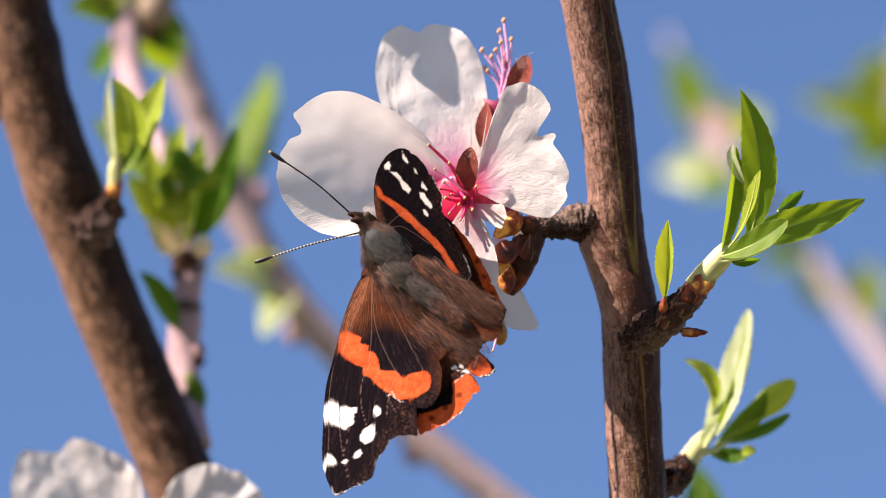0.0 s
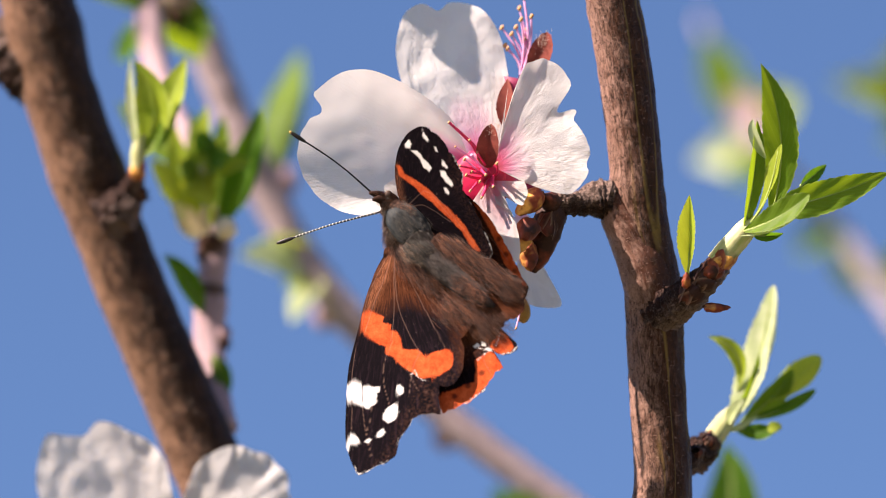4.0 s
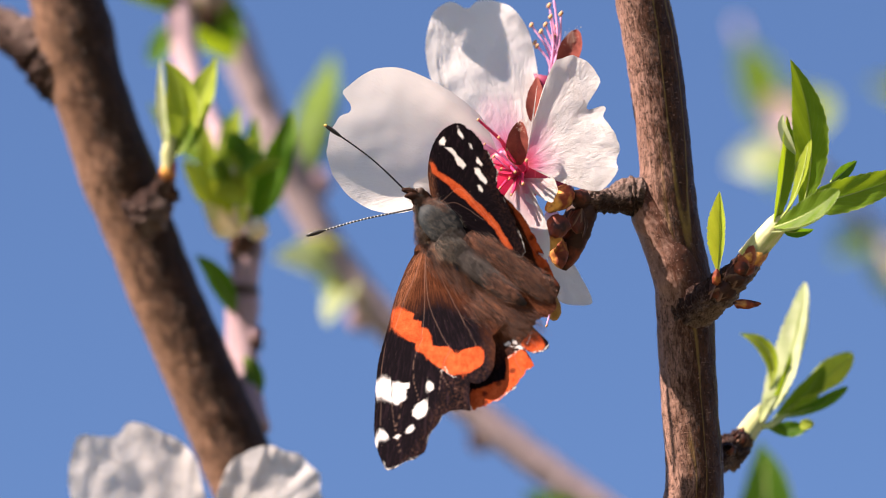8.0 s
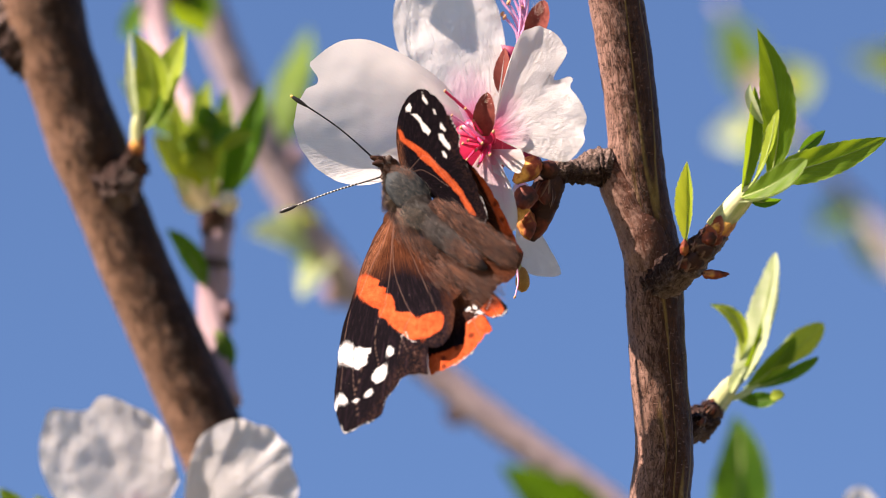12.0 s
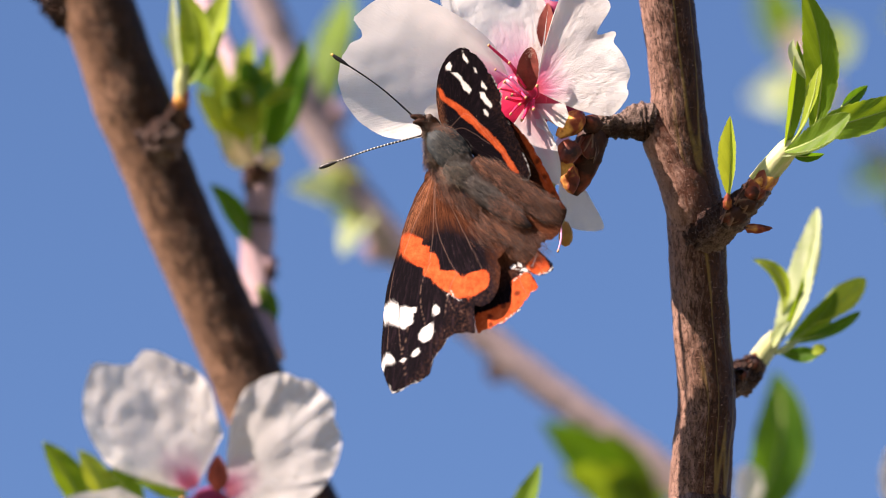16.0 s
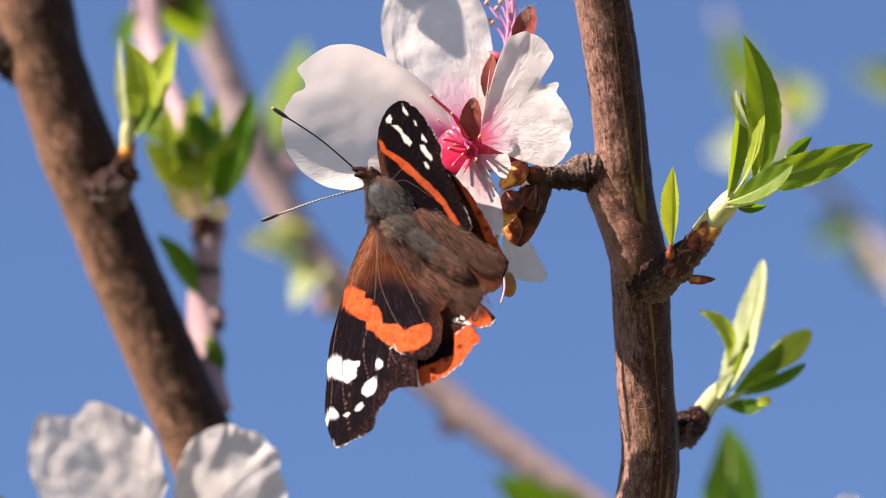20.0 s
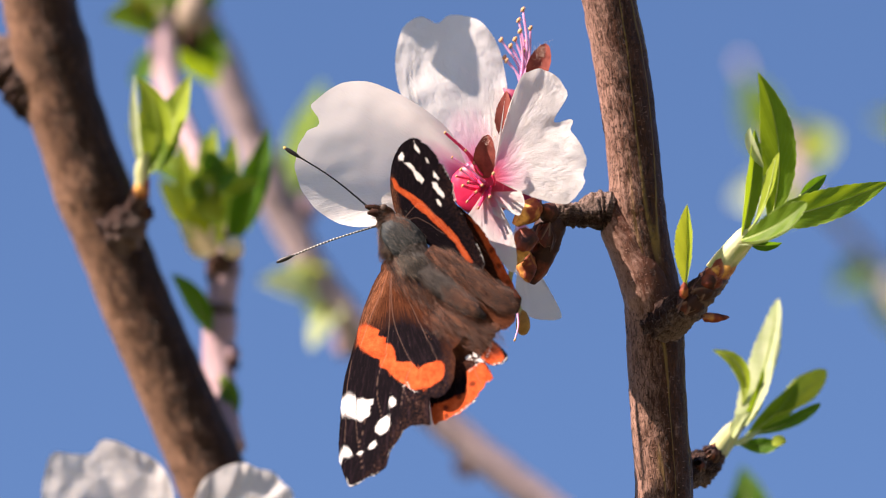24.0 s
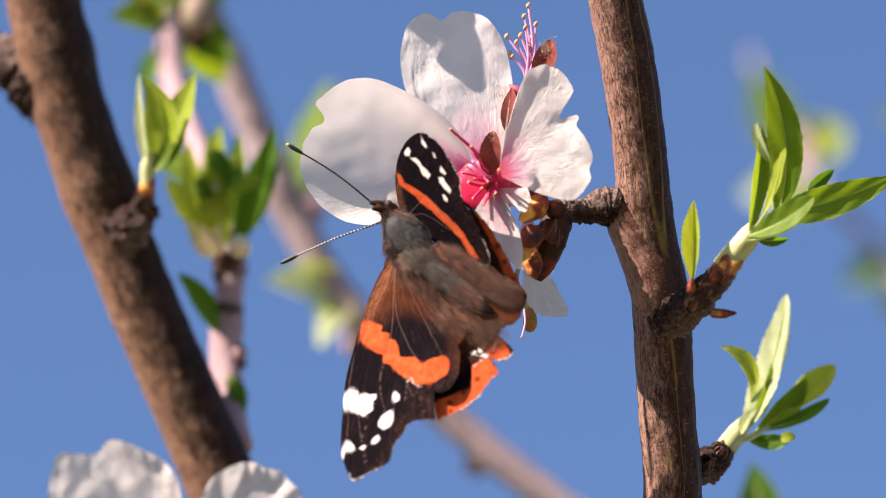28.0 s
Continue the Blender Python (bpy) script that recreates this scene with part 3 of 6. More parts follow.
# ---- ground and trunk ----
def make_ground():
    n = 48
    a = np.linspace(0, 2 * np.pi, n, endpoint=False)
    radii = [0.0, 2, 5, 12, 40, 150, 600, 3000]
    v, f = [(0, 0, 0)], []
    for r in radii[1:]:
        v += [(r * math.cos(t), r * math.sin(t), 0.02 * math.sin(3 * t + r) if r < 20 else 0) for t in a]
    f += [(0, 1 + i, 1 + (i + 1) % n) for i in range(n)]
    for k in range(len(radii) - 2):
        f += [(1 + k * n + i, 1 + (k + 1) * n + i, 1 + (k + 1) * n + (i + 1) % n, 1 + k * n + (i + 1) % n) for i in range(n)]
    ob = new("ground", mesh_of("ground", np.array(v) * 1000, f, GRASS))
    tagged(ob, "dry, grassy orchard ground below the almond tree", "ground", kind="structure")


make_ground()

FORK = (30.0, -157.0, -478.0)


def make_trunk():
    """The stem out of which the limbs grow, standing on the ground."""
    ob = thing("almond_trunk", FORK, "grey-brown almond trunk standing in the grass", "tree trunk")
    inv = BASE.inverted()
    pts = []
    for x, y, z, r in ((0.02, 0.10, -0.06, 95), (0.03, 0.09, 0.15, 70), (0.035, 0.08, 0.7, 58), (0.03, 0.062, 1.15, 50), (0.03, 0.06, 1.29, 34)):
        p = inv @ Vector((x, y, z)) * 1000
        pts.append((*p, r))
    part("stem", tube("stem", pts, BARK_OLD, 60, 36, 0.14, 0.02, origin=FORK), ob)


make_trunk()


# ---- the near limb, with its spurs, buds and leaf shoots ----
def limb(name, label, points, mat, n, seg, rough, grain, knots=(), seed=0.0, category="branch", ridge=0.0, tail=()):
    """A branch; tail: its lower end, out of which it grows from the trunk."""
    o = points[len(points) // 2][:3]
    ob = thing(name, o, label, category, "almond branches")
    part("stem", tube("stem", points, mat, n, seg, rough, grain, knots, o, seed, ridge=ridge), ob)
    if tail:
        part("stem_base", tube("stem_base", [points[-1], *tail], mat, 40, 24, rough, grain, (), o, seed), ob)
    return ob, o


def with_radius(points, radii):
    return [(*p, r) for p, r in zip(points, radii)]


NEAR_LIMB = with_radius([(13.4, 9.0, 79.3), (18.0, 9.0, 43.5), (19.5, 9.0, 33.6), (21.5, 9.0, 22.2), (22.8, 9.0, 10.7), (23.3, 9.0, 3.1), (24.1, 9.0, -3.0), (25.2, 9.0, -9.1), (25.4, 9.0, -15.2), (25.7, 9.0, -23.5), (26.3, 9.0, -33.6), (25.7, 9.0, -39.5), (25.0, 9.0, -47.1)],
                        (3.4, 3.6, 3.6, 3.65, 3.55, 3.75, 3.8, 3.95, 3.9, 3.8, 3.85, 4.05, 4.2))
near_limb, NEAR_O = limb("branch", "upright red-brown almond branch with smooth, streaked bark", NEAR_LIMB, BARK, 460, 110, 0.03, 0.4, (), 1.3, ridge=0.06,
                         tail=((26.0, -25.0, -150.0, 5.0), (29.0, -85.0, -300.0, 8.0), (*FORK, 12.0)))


def spur(parent, points, o, seed, rough=0.22, label="dark, knobbly fruiting spur", n=110, seg=44, mat=None, wrinkle=0.22):
    return part("spur", tube("spur", points, mat or BARK_ROUGH, n, seg, rough, 1.3, origin=o, seed=seed, rings=0.05, wrinkle=wrinkle), parent, label)


# spur that carries the blossoms
part("fork", tube("fork", with_radius([(19.0, 8.2, 3.5), (20.3, 8.5, 2.7), (21.6, 8.6, 0.7), (23.2, 8.4, -3.0), (24.6, 8.0, -7.5), (25.6, 8.6, -13.0)], (2.2, 2.8, 3.25, 3.4, 3.5, 2.8)), BARK_SMOOTH, 90, 48, 0.03, 0.5, origin=NEAR_O, seed=2.6, ridge=0.04), near_limb, "smooth reddish swelling of the branch under the spur")
SPUR_A = with_radius([(20.2, 7.9, 3.4), (19.2, 8.0, 3.6), (18.0, 7.9, 3.6), (16.7, 7.4, 3.3), (15.4, 6.6, 3.0), (14.2, 5.8, 3.0), (12.9, 5.0, 3.1), (11.6, 4.4, 2.7)], (2.3, 2.5, 2.5, 2.2, 1.6, 1.7, 1.9, 1.3))
spur_a = spur(near_limb, SPUR_A, NEAR_O, 3.1, 0.13, n=150, seg=56, wrinkle=0.30)


def bud(parent, at, axis, size, mat, o, seed, name="bud", label=""):
    """A swollen bud, its scales shown by their patches and a few dark ones at its foot."""
    b = part(name, blob(name, size, mat, 20, 26, 0.35, 0.22, towards(axis), np.asarray(at) - np.asarray(o), seed), parent, label)
    scales(b, np.asarray(at) - unit(axis) * size[2] * 0.7, axis, 3, size[2] * 1.2, size[0] * 1.5, (SCALE_DARK, SCALE_RED), o, 0.2, seed)
    return b


part("bud", tube("bud", with_radius([(12.6, 5.0, 3.4), (11.6, 4.9, 1.6), (10.9, 4.8, -0.6), (10.3, 4.8, -2.8), (9.6, 4.9, -4.8), (9.1, 5.0, -6.2)], (1.5, 2.2, 2.1, 1.7, 1.2, 0.4)), SCALE_DARK, 50, 30, 0.10, 0.5, origin=NEAR_O, seed=4.4, wrinkle=0.12), spur_a, "dark red-brown flower bud hanging from the spur")
scales(spur_a, (11.2, 3.7, 1.0), (-0.25, -0.2, -0.9), 6, 4.2, 3.0, (SCALE_DARK, SCALE_RED), NEAR_O, 0.0, 97)
for k, (c, ax, size, mt) in enumerate((
        ((8.6, 0.6, 3.0), (-0.5, -0.4, -0.5), (1.5, 1.4, 2.4), SCALE_TAN),
        ((8.3, -0.6, -0.6), (-0.3, -0.6, -0.5), (1.5, 1.4, 2.0), SCALE_RED),
        ((7.2, -0.4, -2.2), (-0.3, -0.4, -0.6), (1.4, 1.3, 2.0), SCALE_TAN),
        ((8.4, 2.4, -4.0), (0.1, -0.4, -0.9), (1.3, 1.2, 2.2), SCALE_TAN),
        ((11.4, 2.4, 3.4), (-0.3, -0.8, 0.3), (1.3, 1.2, 1.6), SCALE_DARK))):
    bud(spur_a, c, ax, size, mt, NEAR_O, 40 + 7 * k)

# spur with the single small leaf and the upper shoot
SPUR_B = with_radius([(24.1, 10.0, -13.0), (25.7, 8.0, -12.1), (27.4, 5.5, -11.1), (28.8, 3.0, -10.1), (30.2, 1.0, -9.0), (31.8, 0.0, -7.5), (33.4, 0.0, -5.9), (34.3, 0.0, -4.8)], (3.1, 3.3, 2.75, 2.4, 2.3, 2.0, 1.7, 1.4))
spur_b = spur(near_limb, SPUR_B, NEAR_O, 5.7, 0.13, wrinkle=0.30)
scales(spur_b, (29.6, 0.5, -9.6), (0.7, -0.3, 0.6), 7, 3.4, 3.6, (SCALE_DARK,), NEAR_O, 0.12, 95)
scales(spur_b, (31.4, -0.6, -7.9), (0.7, -0.3, 0.6), 6, 3.0, 3.2, (SCALE_DARK, SCALE_DARK, SCALE_RED), NEAR_O, 0.10, 96)
part("collar", tube("collar", with_radius([(24.4, 9.6, -12.9), (25.4, 8.4, -12.2), (26.4, 7.0, -11.6)], (3.3, 3.5, 2.7)), BARK, 24, 40, 0.07, 1.1, origin=NEAR_O, seed=6.1, ridge=0.12), spur_b, "cracked grey collar")
for k, (c, ax, size, mt) in enumerate((
        ((33.4, -1.0, -11.1), (0.95, -0.1, 0.0), (0.65, 0.6, 1.8), SCALE_TAN),
        ((29.3, -2.0, -7.4), (0.1, -0.3, 0.9), (0.6, 0.6, 1.1), SCALE_TAN),
        ((32.9, -2.0, -6.1), (0.6, -0.2, 0.7), (1.1, 1.0, 1.3), SCALE_RED),
        ((30.5, -1.0, -8.9), (0.3, -0.7, 0.5), (1.0, 1.0, 1.2), SCALE_DARK))):
    bud(spur_b, c, ax, size, mt, NEAR_O, 61 + 5 * k)

# spur of the lower shoot
SPUR_C = with_radius([(27.6, 11.0, -32.1), (30.4, 15.0, -31.5), (31.9, 18.0, -30.6), (33.0, 20.0, -29.4)], (2.0, 2.2, 2.0, 1.5))
spur_c = spur(near_limb, SPUR_C, NEAR_O, 8.2, 0.28)
for k, (c, ax, ln, wd, cnt, mats) in enumerate((
        ((32.6, 16.0, -29.7), (0.6, -0.3, 0.7), 2.0, 2.4, 6, (SCALE_RED, SCALE_DARK)),
        ((31.1, 13.0, -30.9), (-0.2, -0.7, 0.4), 1.8, 2.2, 5, (SCALE_DARK,)))):
    scales(spur_c, c, ax, cnt, ln, wd, mats, NEAR_O, -0.4, 80 + k)


def shoot_stem(parent, points, origin, label="pale green shoot stem"):
    return part("stem", tube("stem", points, STEM_GREEN, 18, 14, 0.05, 0.6, origin=origin), parent, label)


# upper shoot
O_UP = (34.3, -1.0, -4.4)
shoot = thing("leaf_shoot", O_UP, "young almond leaf shoot of toothed bright-green leaves on a spur", "leaves", "leaf shoots")
shoot_stem(shoot, with_radius([(33.4, -1.0, -5.2), (34.6, -1.0, -3.9), (36.2, -1.0, -2.1), (37.6, -1.0, -0.5), (38.6, -1.0, 0.9)], (1.5, 1.6, 1.55, 1.4, 0.9)), O_UP)
leaf(shoot, (40.6, 0.0, 0.6), (39.4, -4.0, 21.2), 4.7, LEAF, (2.1, 0.6, 0.2), (-0.10, -1.0, 0.0), 0.22, 0.0, 0.04, "dark green toothed leaf, half in its own shade", O_UP, widest=0.50, blunt=0.95)
leaf(shoot, (37.0, -2.0, -0.8), (38.9, -3.0, 13.7), 2.7, LEAF, (0.5, 0, 0.2), (0.55, -0.8, 0.0), 0.45, 0.0, 0.03, "", O_UP, widest=0.5)
leaf(shoot, (37.9, -3.0, 0.2), (41.6, -4.2, 10.6), 2.7, LEAF_FAR, (0.5, -0.5, -1.0), (-0.75, -0.55, 0.35), 0.40, 0.6, 0.03, "bright, half-curled yellow-green leaf", O_UP, widest=0.72)
leaf(shoot, (40.0, -3.2, 8.6), (38.4, -3.6, 13.9), 1.5, LEAF_PALE, (-0.7, 0, 0.4), (-0.4, -0.9, 0.2), 0.4, 0.0, 0.05, "pale curled leaf tip", O_UP, n=20, m=4, rib=False)
leaf(shoot, (40.2, 0.0, 1.6), (56.7, 6.0, 6.7), 4.4, LEAF, (0.4, 0, -0.4), (0.05, -0.97, 0.10), 0.18, 0.0, 0.03, "", O_UP, widest=0.40, blunt=0.75)
leaf(shoot, (37.0, -3.0, -1.0), (45.6, -6.0, 3.8), 3.6, LEAF, (0.3, -0.4, -0.5), (-0.30, -0.85, 0.35), 0.38, 0.0, 0.05, "", O_UP, widest=0.58, blunt=0.6)
leaf(shoot, (36.6, -3.2, -1.6), (45.3, -5.6, 2.9), 0.8, LEAF_PALE, (0.8, -0.2, -1.0), (-0.2, -0.9, 0.4), 0.2, 0.0, 0.04, "pale turned-up leaf edge", O_UP, widest=0.6, blunt=0.6, rib=False)
leaf(shoot, (45.0, 6.0, 5.0), (48.6, 8.0, 7.9), 1.7, LEAF_DARK, (0, 0, 0), (0.2, -0.97, 0.0), 0.3, 0.0, 0.03, "", O_UP, n=20, m=5)
leaf(shoot, (38.2, 0.0, -1.4), (42.4, 1.0, -1.3), 1.4, LEAF_DARK, (0, 0, -0.3), (0, -0.8, -0.4), 0.3, 0.0, 0.03, "", O_UP, n=20, m=5)
scales(shoot, (33.7, -1.4, -5.4), (0.62, -0.15, 0.72), 6, 2.9, 3.0, (SCALE_RED, SCALE_TAN, SCALE_RED), O_UP, 0.0, 91)
scales(shoot, (32.8, -1.2, -6.4), (0.62, -0.15, 0.72), 5, 2.2, 3.0, (SCALE_DARK, SCALE_RED), O_UP, 0.05, 92)

# the single small leaf
O_ONE = (29.6, -2.0, -6.5)
single = thing("leaf_shoot", O_ONE, "single small yellow-green almond leaf standing on a spur", "leaves", "leaf shoots")
leaf(single, (29.5, -2.0, -6.7), (29.9, -2.0, 3.9), 3.2, LEAF_FAR, (0.2, 0, 0), (-0.35, -0.9, 0.1), 0.95, 0.0, 0.045, "yellow-green folded leaf", O_ONE, widest=0.5)

# lower shoot
O_LOW = (33.2, 21.0, -29.3)
low = thing("leaf_shoot", O_LOW, "pale green almond leaf shoot opening from a red bud", "leaves", "leaf shoots")
shoot_stem(low, with_radius([(32.9, 20.0, -29.7), (34.0, 21.0, -28.3), (35.3, 23.0, -26.6), (36.6, 24.0, -25.0)], (1.35, 1.45, 1.3, 0.7)), O_LOW)
leaf(low, (36.2, 24.0, -26.6), (41.9, 27.0, -8.1), 4.7, LEAF_PALE, (0.9, 0, -0.4), (-0.55, -0.80, 0.30), 0.30, 0.5, 0.05, "pale, silvery-green leaf", O_LOW, widest=0.47, blunt=0.62)
leaf(low, (36.6, 23.6, -25.9), (39.9, 25.0, -17.6), 1.7, LEAF, (0.6, 0, -0.6), (0.3, -0.9, 0.1), 0.3, 0.0, 0.03, "", O_LOW, widest=0.45, n=26, m=5, rib=False)
leaf(low, (37.0, 25.0, -22.8), (33.0, 24.0, -15.1), 2.2, LEAF_FAR, (2.0, 0, 1.0), (-0.35, -0.85, 0.3), 0.4, 0.3, 0.04, "", O_LOW, widest=0.55)
leaf(low, (39.0, 26.0, -24.6), (48.5, 28.0, -18.0), 4.2, LEAF_FAR, (0.4, 0, -0.7), (-0.35, -0.85, 0.35), 0.25, 0.0, 0.035, "bright yellow-green leaf", O_LOW, widest=0.66, blunt=0.62)
leaf(low, (37.8, 25.4, -26.6), (44.6, 26.6, -19.8), 3.2, LEAF, (0.5, 0, -0.6), (0.15, -0.95, -0.05), 0.3, 0.0, 0.03, "", O_LOW, widest=0.5, blunt=0.7)
leaf(low, (37.4, 25.0, -26.8), (47.7, 25.0, -22.6), 1.7, LEAF_DARK, (0.3, 0, -0.7), (0.1, -0.9, 0.2), 0.25, 0.0, 0.03, "", O_LOW, widest=0.66, blunt=0.6)
leaf(low, (36.0, 24.0, -27.8), (42.2, 23.0, -28.2), 2.2, LEAF_DARK, (0, 0, -0.3), (0.0, -0.95, 0.1), 0.3, -0.3, 0.03, "", O_LOW, widest=0.6)
leaf(low, (40.9, 22.8, -27.9), (42.9, 22.6, -27.6), 1.7, LEAF_FAR, (0, 0, 0), (-0.4, -0.8, 0.4), 0.3, 0.0, 0.02, "pale yellow leaf tip", O_LOW, n=18, m=4, rib=False, blunt=0.5)
leaf(low, (35.4, 21.0, -27.3), (38.0, 21.0, -23.6), 1.9, LEAF_PALE, (-0.2, 0, 0.2), (-0.5, -0.8, 0.2), 0.4, 0.0, 0.02, "", O_LOW, n=24, m=5)
leaf(low, (35.6, 21.2, -28.2), (39.6, 21.0, -26.0), 1.0, LEAF_PALE, (0, 0, -0.2), (-0.5, -0.8, 0.2), 0.4, 0.0, 0.02, "", O_LOW, n=24, m=5, rib=False)
scales(low, (32.7, 19.6, -29.9), (0.62, -0.15, 0.72), 6, 2.3, 2.7, (SCALE_RED, SCALE_DARK, SCALE_RED), O_LOW, 0.0, 93)

def down(parent, at, spread, count, length, lay, origin, seed):
    """Short pale hairs on a sepal's rim, about a place."""
    r = np.random.RandomState(seed)
    v, f = [], []
    for i in range(count):
        q = np.asarray(at, float) + r.randn(3) * np.asarray(spread) - np.asarray(origin)
        d = unit(np.asarray(lay) + r.randn(3) * 0.45) * length * (0.5 + 0.7 * r.rand())
        sd = unit(np.cross(d, r.randn(3))) * 0.022
        k = len(v)
        v += [q - sd, q + sd, q + d]
        f.append((k, k + 1, k + 2))
    return part("hairs", mesh_of("hairs", np.array(v), f, DOWN, smooth=False), parent, "pale hairs on a sepal")


# ---- the blossom on which the butterfly feeds ----
O_BLOOM = (3.3, 2.0, 7.2)
bloom = thing("blossom", O_BLOOM, "open white almond blossom with a crimson centre, on a short spur", "flower", "blossoms")
cup_turn = towards((-0.25, -0.95, 0.05))
part("calyx", blob("calyx", (3.1, 3.1, 3.4), CALYX, 14, 22, 0.15, 0.06, cup_turn, (0.6, 4.2, -0.6)), bloom, "crimson flower cup")
petal(bloom, (2.6, 8.5, 8.4), 31.0, 173.4, (4.4, 4.9, 5.4, 5.9, 6.3, 6.8, 7.3, 7.8, 8.2, 9.4, 11.0, 12.6, 14.9, 17.5, 19.5, 21.0, 21.7, 22.2, 22.4, 21.7, 23.3, 23.4, 22.9, 21.5, 20.0, 18.1, 16.0, 13.7, 11.5, 8.5, 6.7, 6.1, 5.6, 5.0, 4.4, 3.9, 3.3),
      (-0.20, 0.13), 0.3, 0.7, 3, 1.0, origin=O_BLOOM)
petal(bloom, (1.2, 7.5, 8.0), 111.8, 213.7, (6.1, 7.1, 8.2, 9.2, 10.4, 11.7, 13.1, 14.7, 16.3, 18.0, 19.3, 20.3, 21.2, 21.8, 22.3, 22.7, 23.1, 23.4, 21.9, 21.6, 22.7, 23.0, 23.4, 23.5, 23.5, 23.6, 23.3, 23.0, 22.7, 22.1, 21.6, 21.0, 20.2, 19.4, 18.5, 17.3, 16.0, 13.9, 10.2, 7.8, 5.5),
      (0.05, -0.09), 6.5, 0.16, 3, 2.2, origin=O_BLOOM)
petal(bloom, (4.1, 1.0, 7.8), -27.4, 80.1, (4.4, 7.1, 9.3, 10.6, 11.0, 11.3, 11.6, 11.8, 12.1, 12.3, 12.4, 12.2, 12.2, 12.4, 12.7, 12.8, 12.8, 12.7, 12.7, 12.6, 12.5, 12.4, 12.3, 12.2, 12.3, 13.1, 12.9, 11.6, 11.1, 11.9, 14.5, 15.2, 15.4, 15.7, 15.9, 16.0, 16.0, 15.9, 15.9, 15.4, 14.8, 14.2, 10.9, 5.9, 10.9),
      (-0.35, 0.06), 0.4, 0.75, 3, 3.7, origin=O_BLOOM, crease=(36.0, 0.12))
petal(bloom, (3.6, 1.0, 6.1), -78.7, -2.0, (3.1, 3.8, 4.4, 2.8, 5.2, 5.2, 5.2, 4.8, 4.4),
      (-0.5, 0.45), 0.7, 0.25, 3, 4.1, PETAL_PINK, origin=O_BLOOM, label="short petal folded forward")
petal(bloom, (3.5, 1.0, 6.9), -124.1, -61.5, (5.6, 6.1, 6.5, 7.0, 7.5, 8.2, 8.9, 10.3, 12.2, 10.2, 6.0),
      (-0.2, 0.45), 0.3, 0.2, 3, 5.3, PETAL_PINK, origin=O_BLOOM)
petal(bloom, (2.0, 3.0, 6.9), 175.2, 215.5, (9.1, 10.0, 12.5, 12.8, 12.4, 11.4, 10.4, 8.5, 6.5),
      (0.15, 0.15), 0.3, 0.3, 3, 6.4, origin=O_BLOOM)
for k, (c, ax) in enumerate((((3.3, -1.0, 10.6), (0.12, -0.35, 0.9)), ((5.7, 14.0, 16.5), (0.1, 0.1, 1.0)))):
    leaf(bloom, np.asarray(c) - 3.0 * unit(ax), np.asarray(c) + 3.2 * unit(ax), 3.0, SEPAL, (0, -0.6, 0), (-0.2, -1, 0), 0.3, 0.0, 0.02, "red-brown sepal", O_BLOOM, n=18, m=5, rib=False, name="sepal", blunt=0.55)
down(bloom, (3.8, -2.0, 12.9), (0.5, 0.25, 0.5), 180, 0.55, (0.2, -0.4, 0.8), O_BLOOM, 31)
part("nectary", blob("nectary", (3.6, 3.4, 0.9), CALYX, 14, 26, 0.0, 0.14, towards((-0.25, -0.95, 0.05)), (-1.3, 0.0, -0.5)), bloom, "crimson heart of the flower")
rnd = random.Random(5)
for hx, hz in ((-5.2, 6.6), (-2.5, 4.2), (-4.4, 3.4), (-3.2, 1.7), (-2.3, -0.0), (-1.2, -1.3), (-2.5, -2.5), (-0.4, -0.4), (-3.0, -0.4), (0.6, -2.0), (1.1, 1.1), (-1.5, 2.6), (-3.8, 0.8), (-1.0, -3.4)):
    head = np.array([hx, -3.6 - rnd.uniform(0, 3.0), hz]) + O_BLOOM
    stamen(bloom, np.asarray(O_BLOOM) + (rnd.uniform(-0.7, 0.7), 0.8, rnd.uniform(-0.7, 0.7)), head, (rnd.uniform(-0.4, 0.4), -0.6, rnd.uniform(-0.3, 0.3)), O_BLOOM, rnd.uniform(0.16, 0.25), FILAMENT if rnd.random() < 0.75 else FILAMENT_PALE, rnd.uniform(0.20, 0.31))
part("pistil", tube("pistil", with_radius([tuple(O_BLOOM), tuple(np.asarray(O_BLOOM) + (-1.2, -4, 1.0)), tuple(np.asarray(O_BLOOM) + (-2.2, -8, 2.2))], (0.28, 0.15, 0.20)), FILAMENT_PALE, 14, 9, origin=O_BLOOM), bloom)

# ---- a second blossom behind, facing away ----
O_REAR = (6.7, 11.0, 15.7)
rear = thing("blossom", O_REAR, "almond blossom seen from behind with pink stamens above a red sepal", "flower", "blossoms")
part("calyx", tube("calyx", with_radius([(9.2, 11.0, 4.3), (8.1, 11.0, 8.5), (6.4, 11.0, 14.6), (7.3, 11.0, 19.9)], (1.3, 1.7, 2.2, 2.4)), CALYX_DARK, 20, 18, 0.08, 0.5, origin=O_REAR), rear, "dark red flower tube")
for hx, hz in ((1.5, 15.2), (0.9, 13.8), (1.1, 12.2), (0.4, 11.2), (-1.5, 11.2), (-1.1, 8.8), (-0.8, 8.3), (1.8, 10.9), (-0.2, 10.3), (2.5, 12.6), (1.5, 9.5)):
    stamen(rear, np.asarray(O_REAR) + (1.2 + rnd.uniform(-0.5, 0.5), rnd.uniform(-1, 0), 4.2), np.array([hx, rnd.uniform(-1.5, 1), hz]) + O_REAR, (0.5, 0, 0.2), O_REAR, 0.17, FILAMENT_PALE)
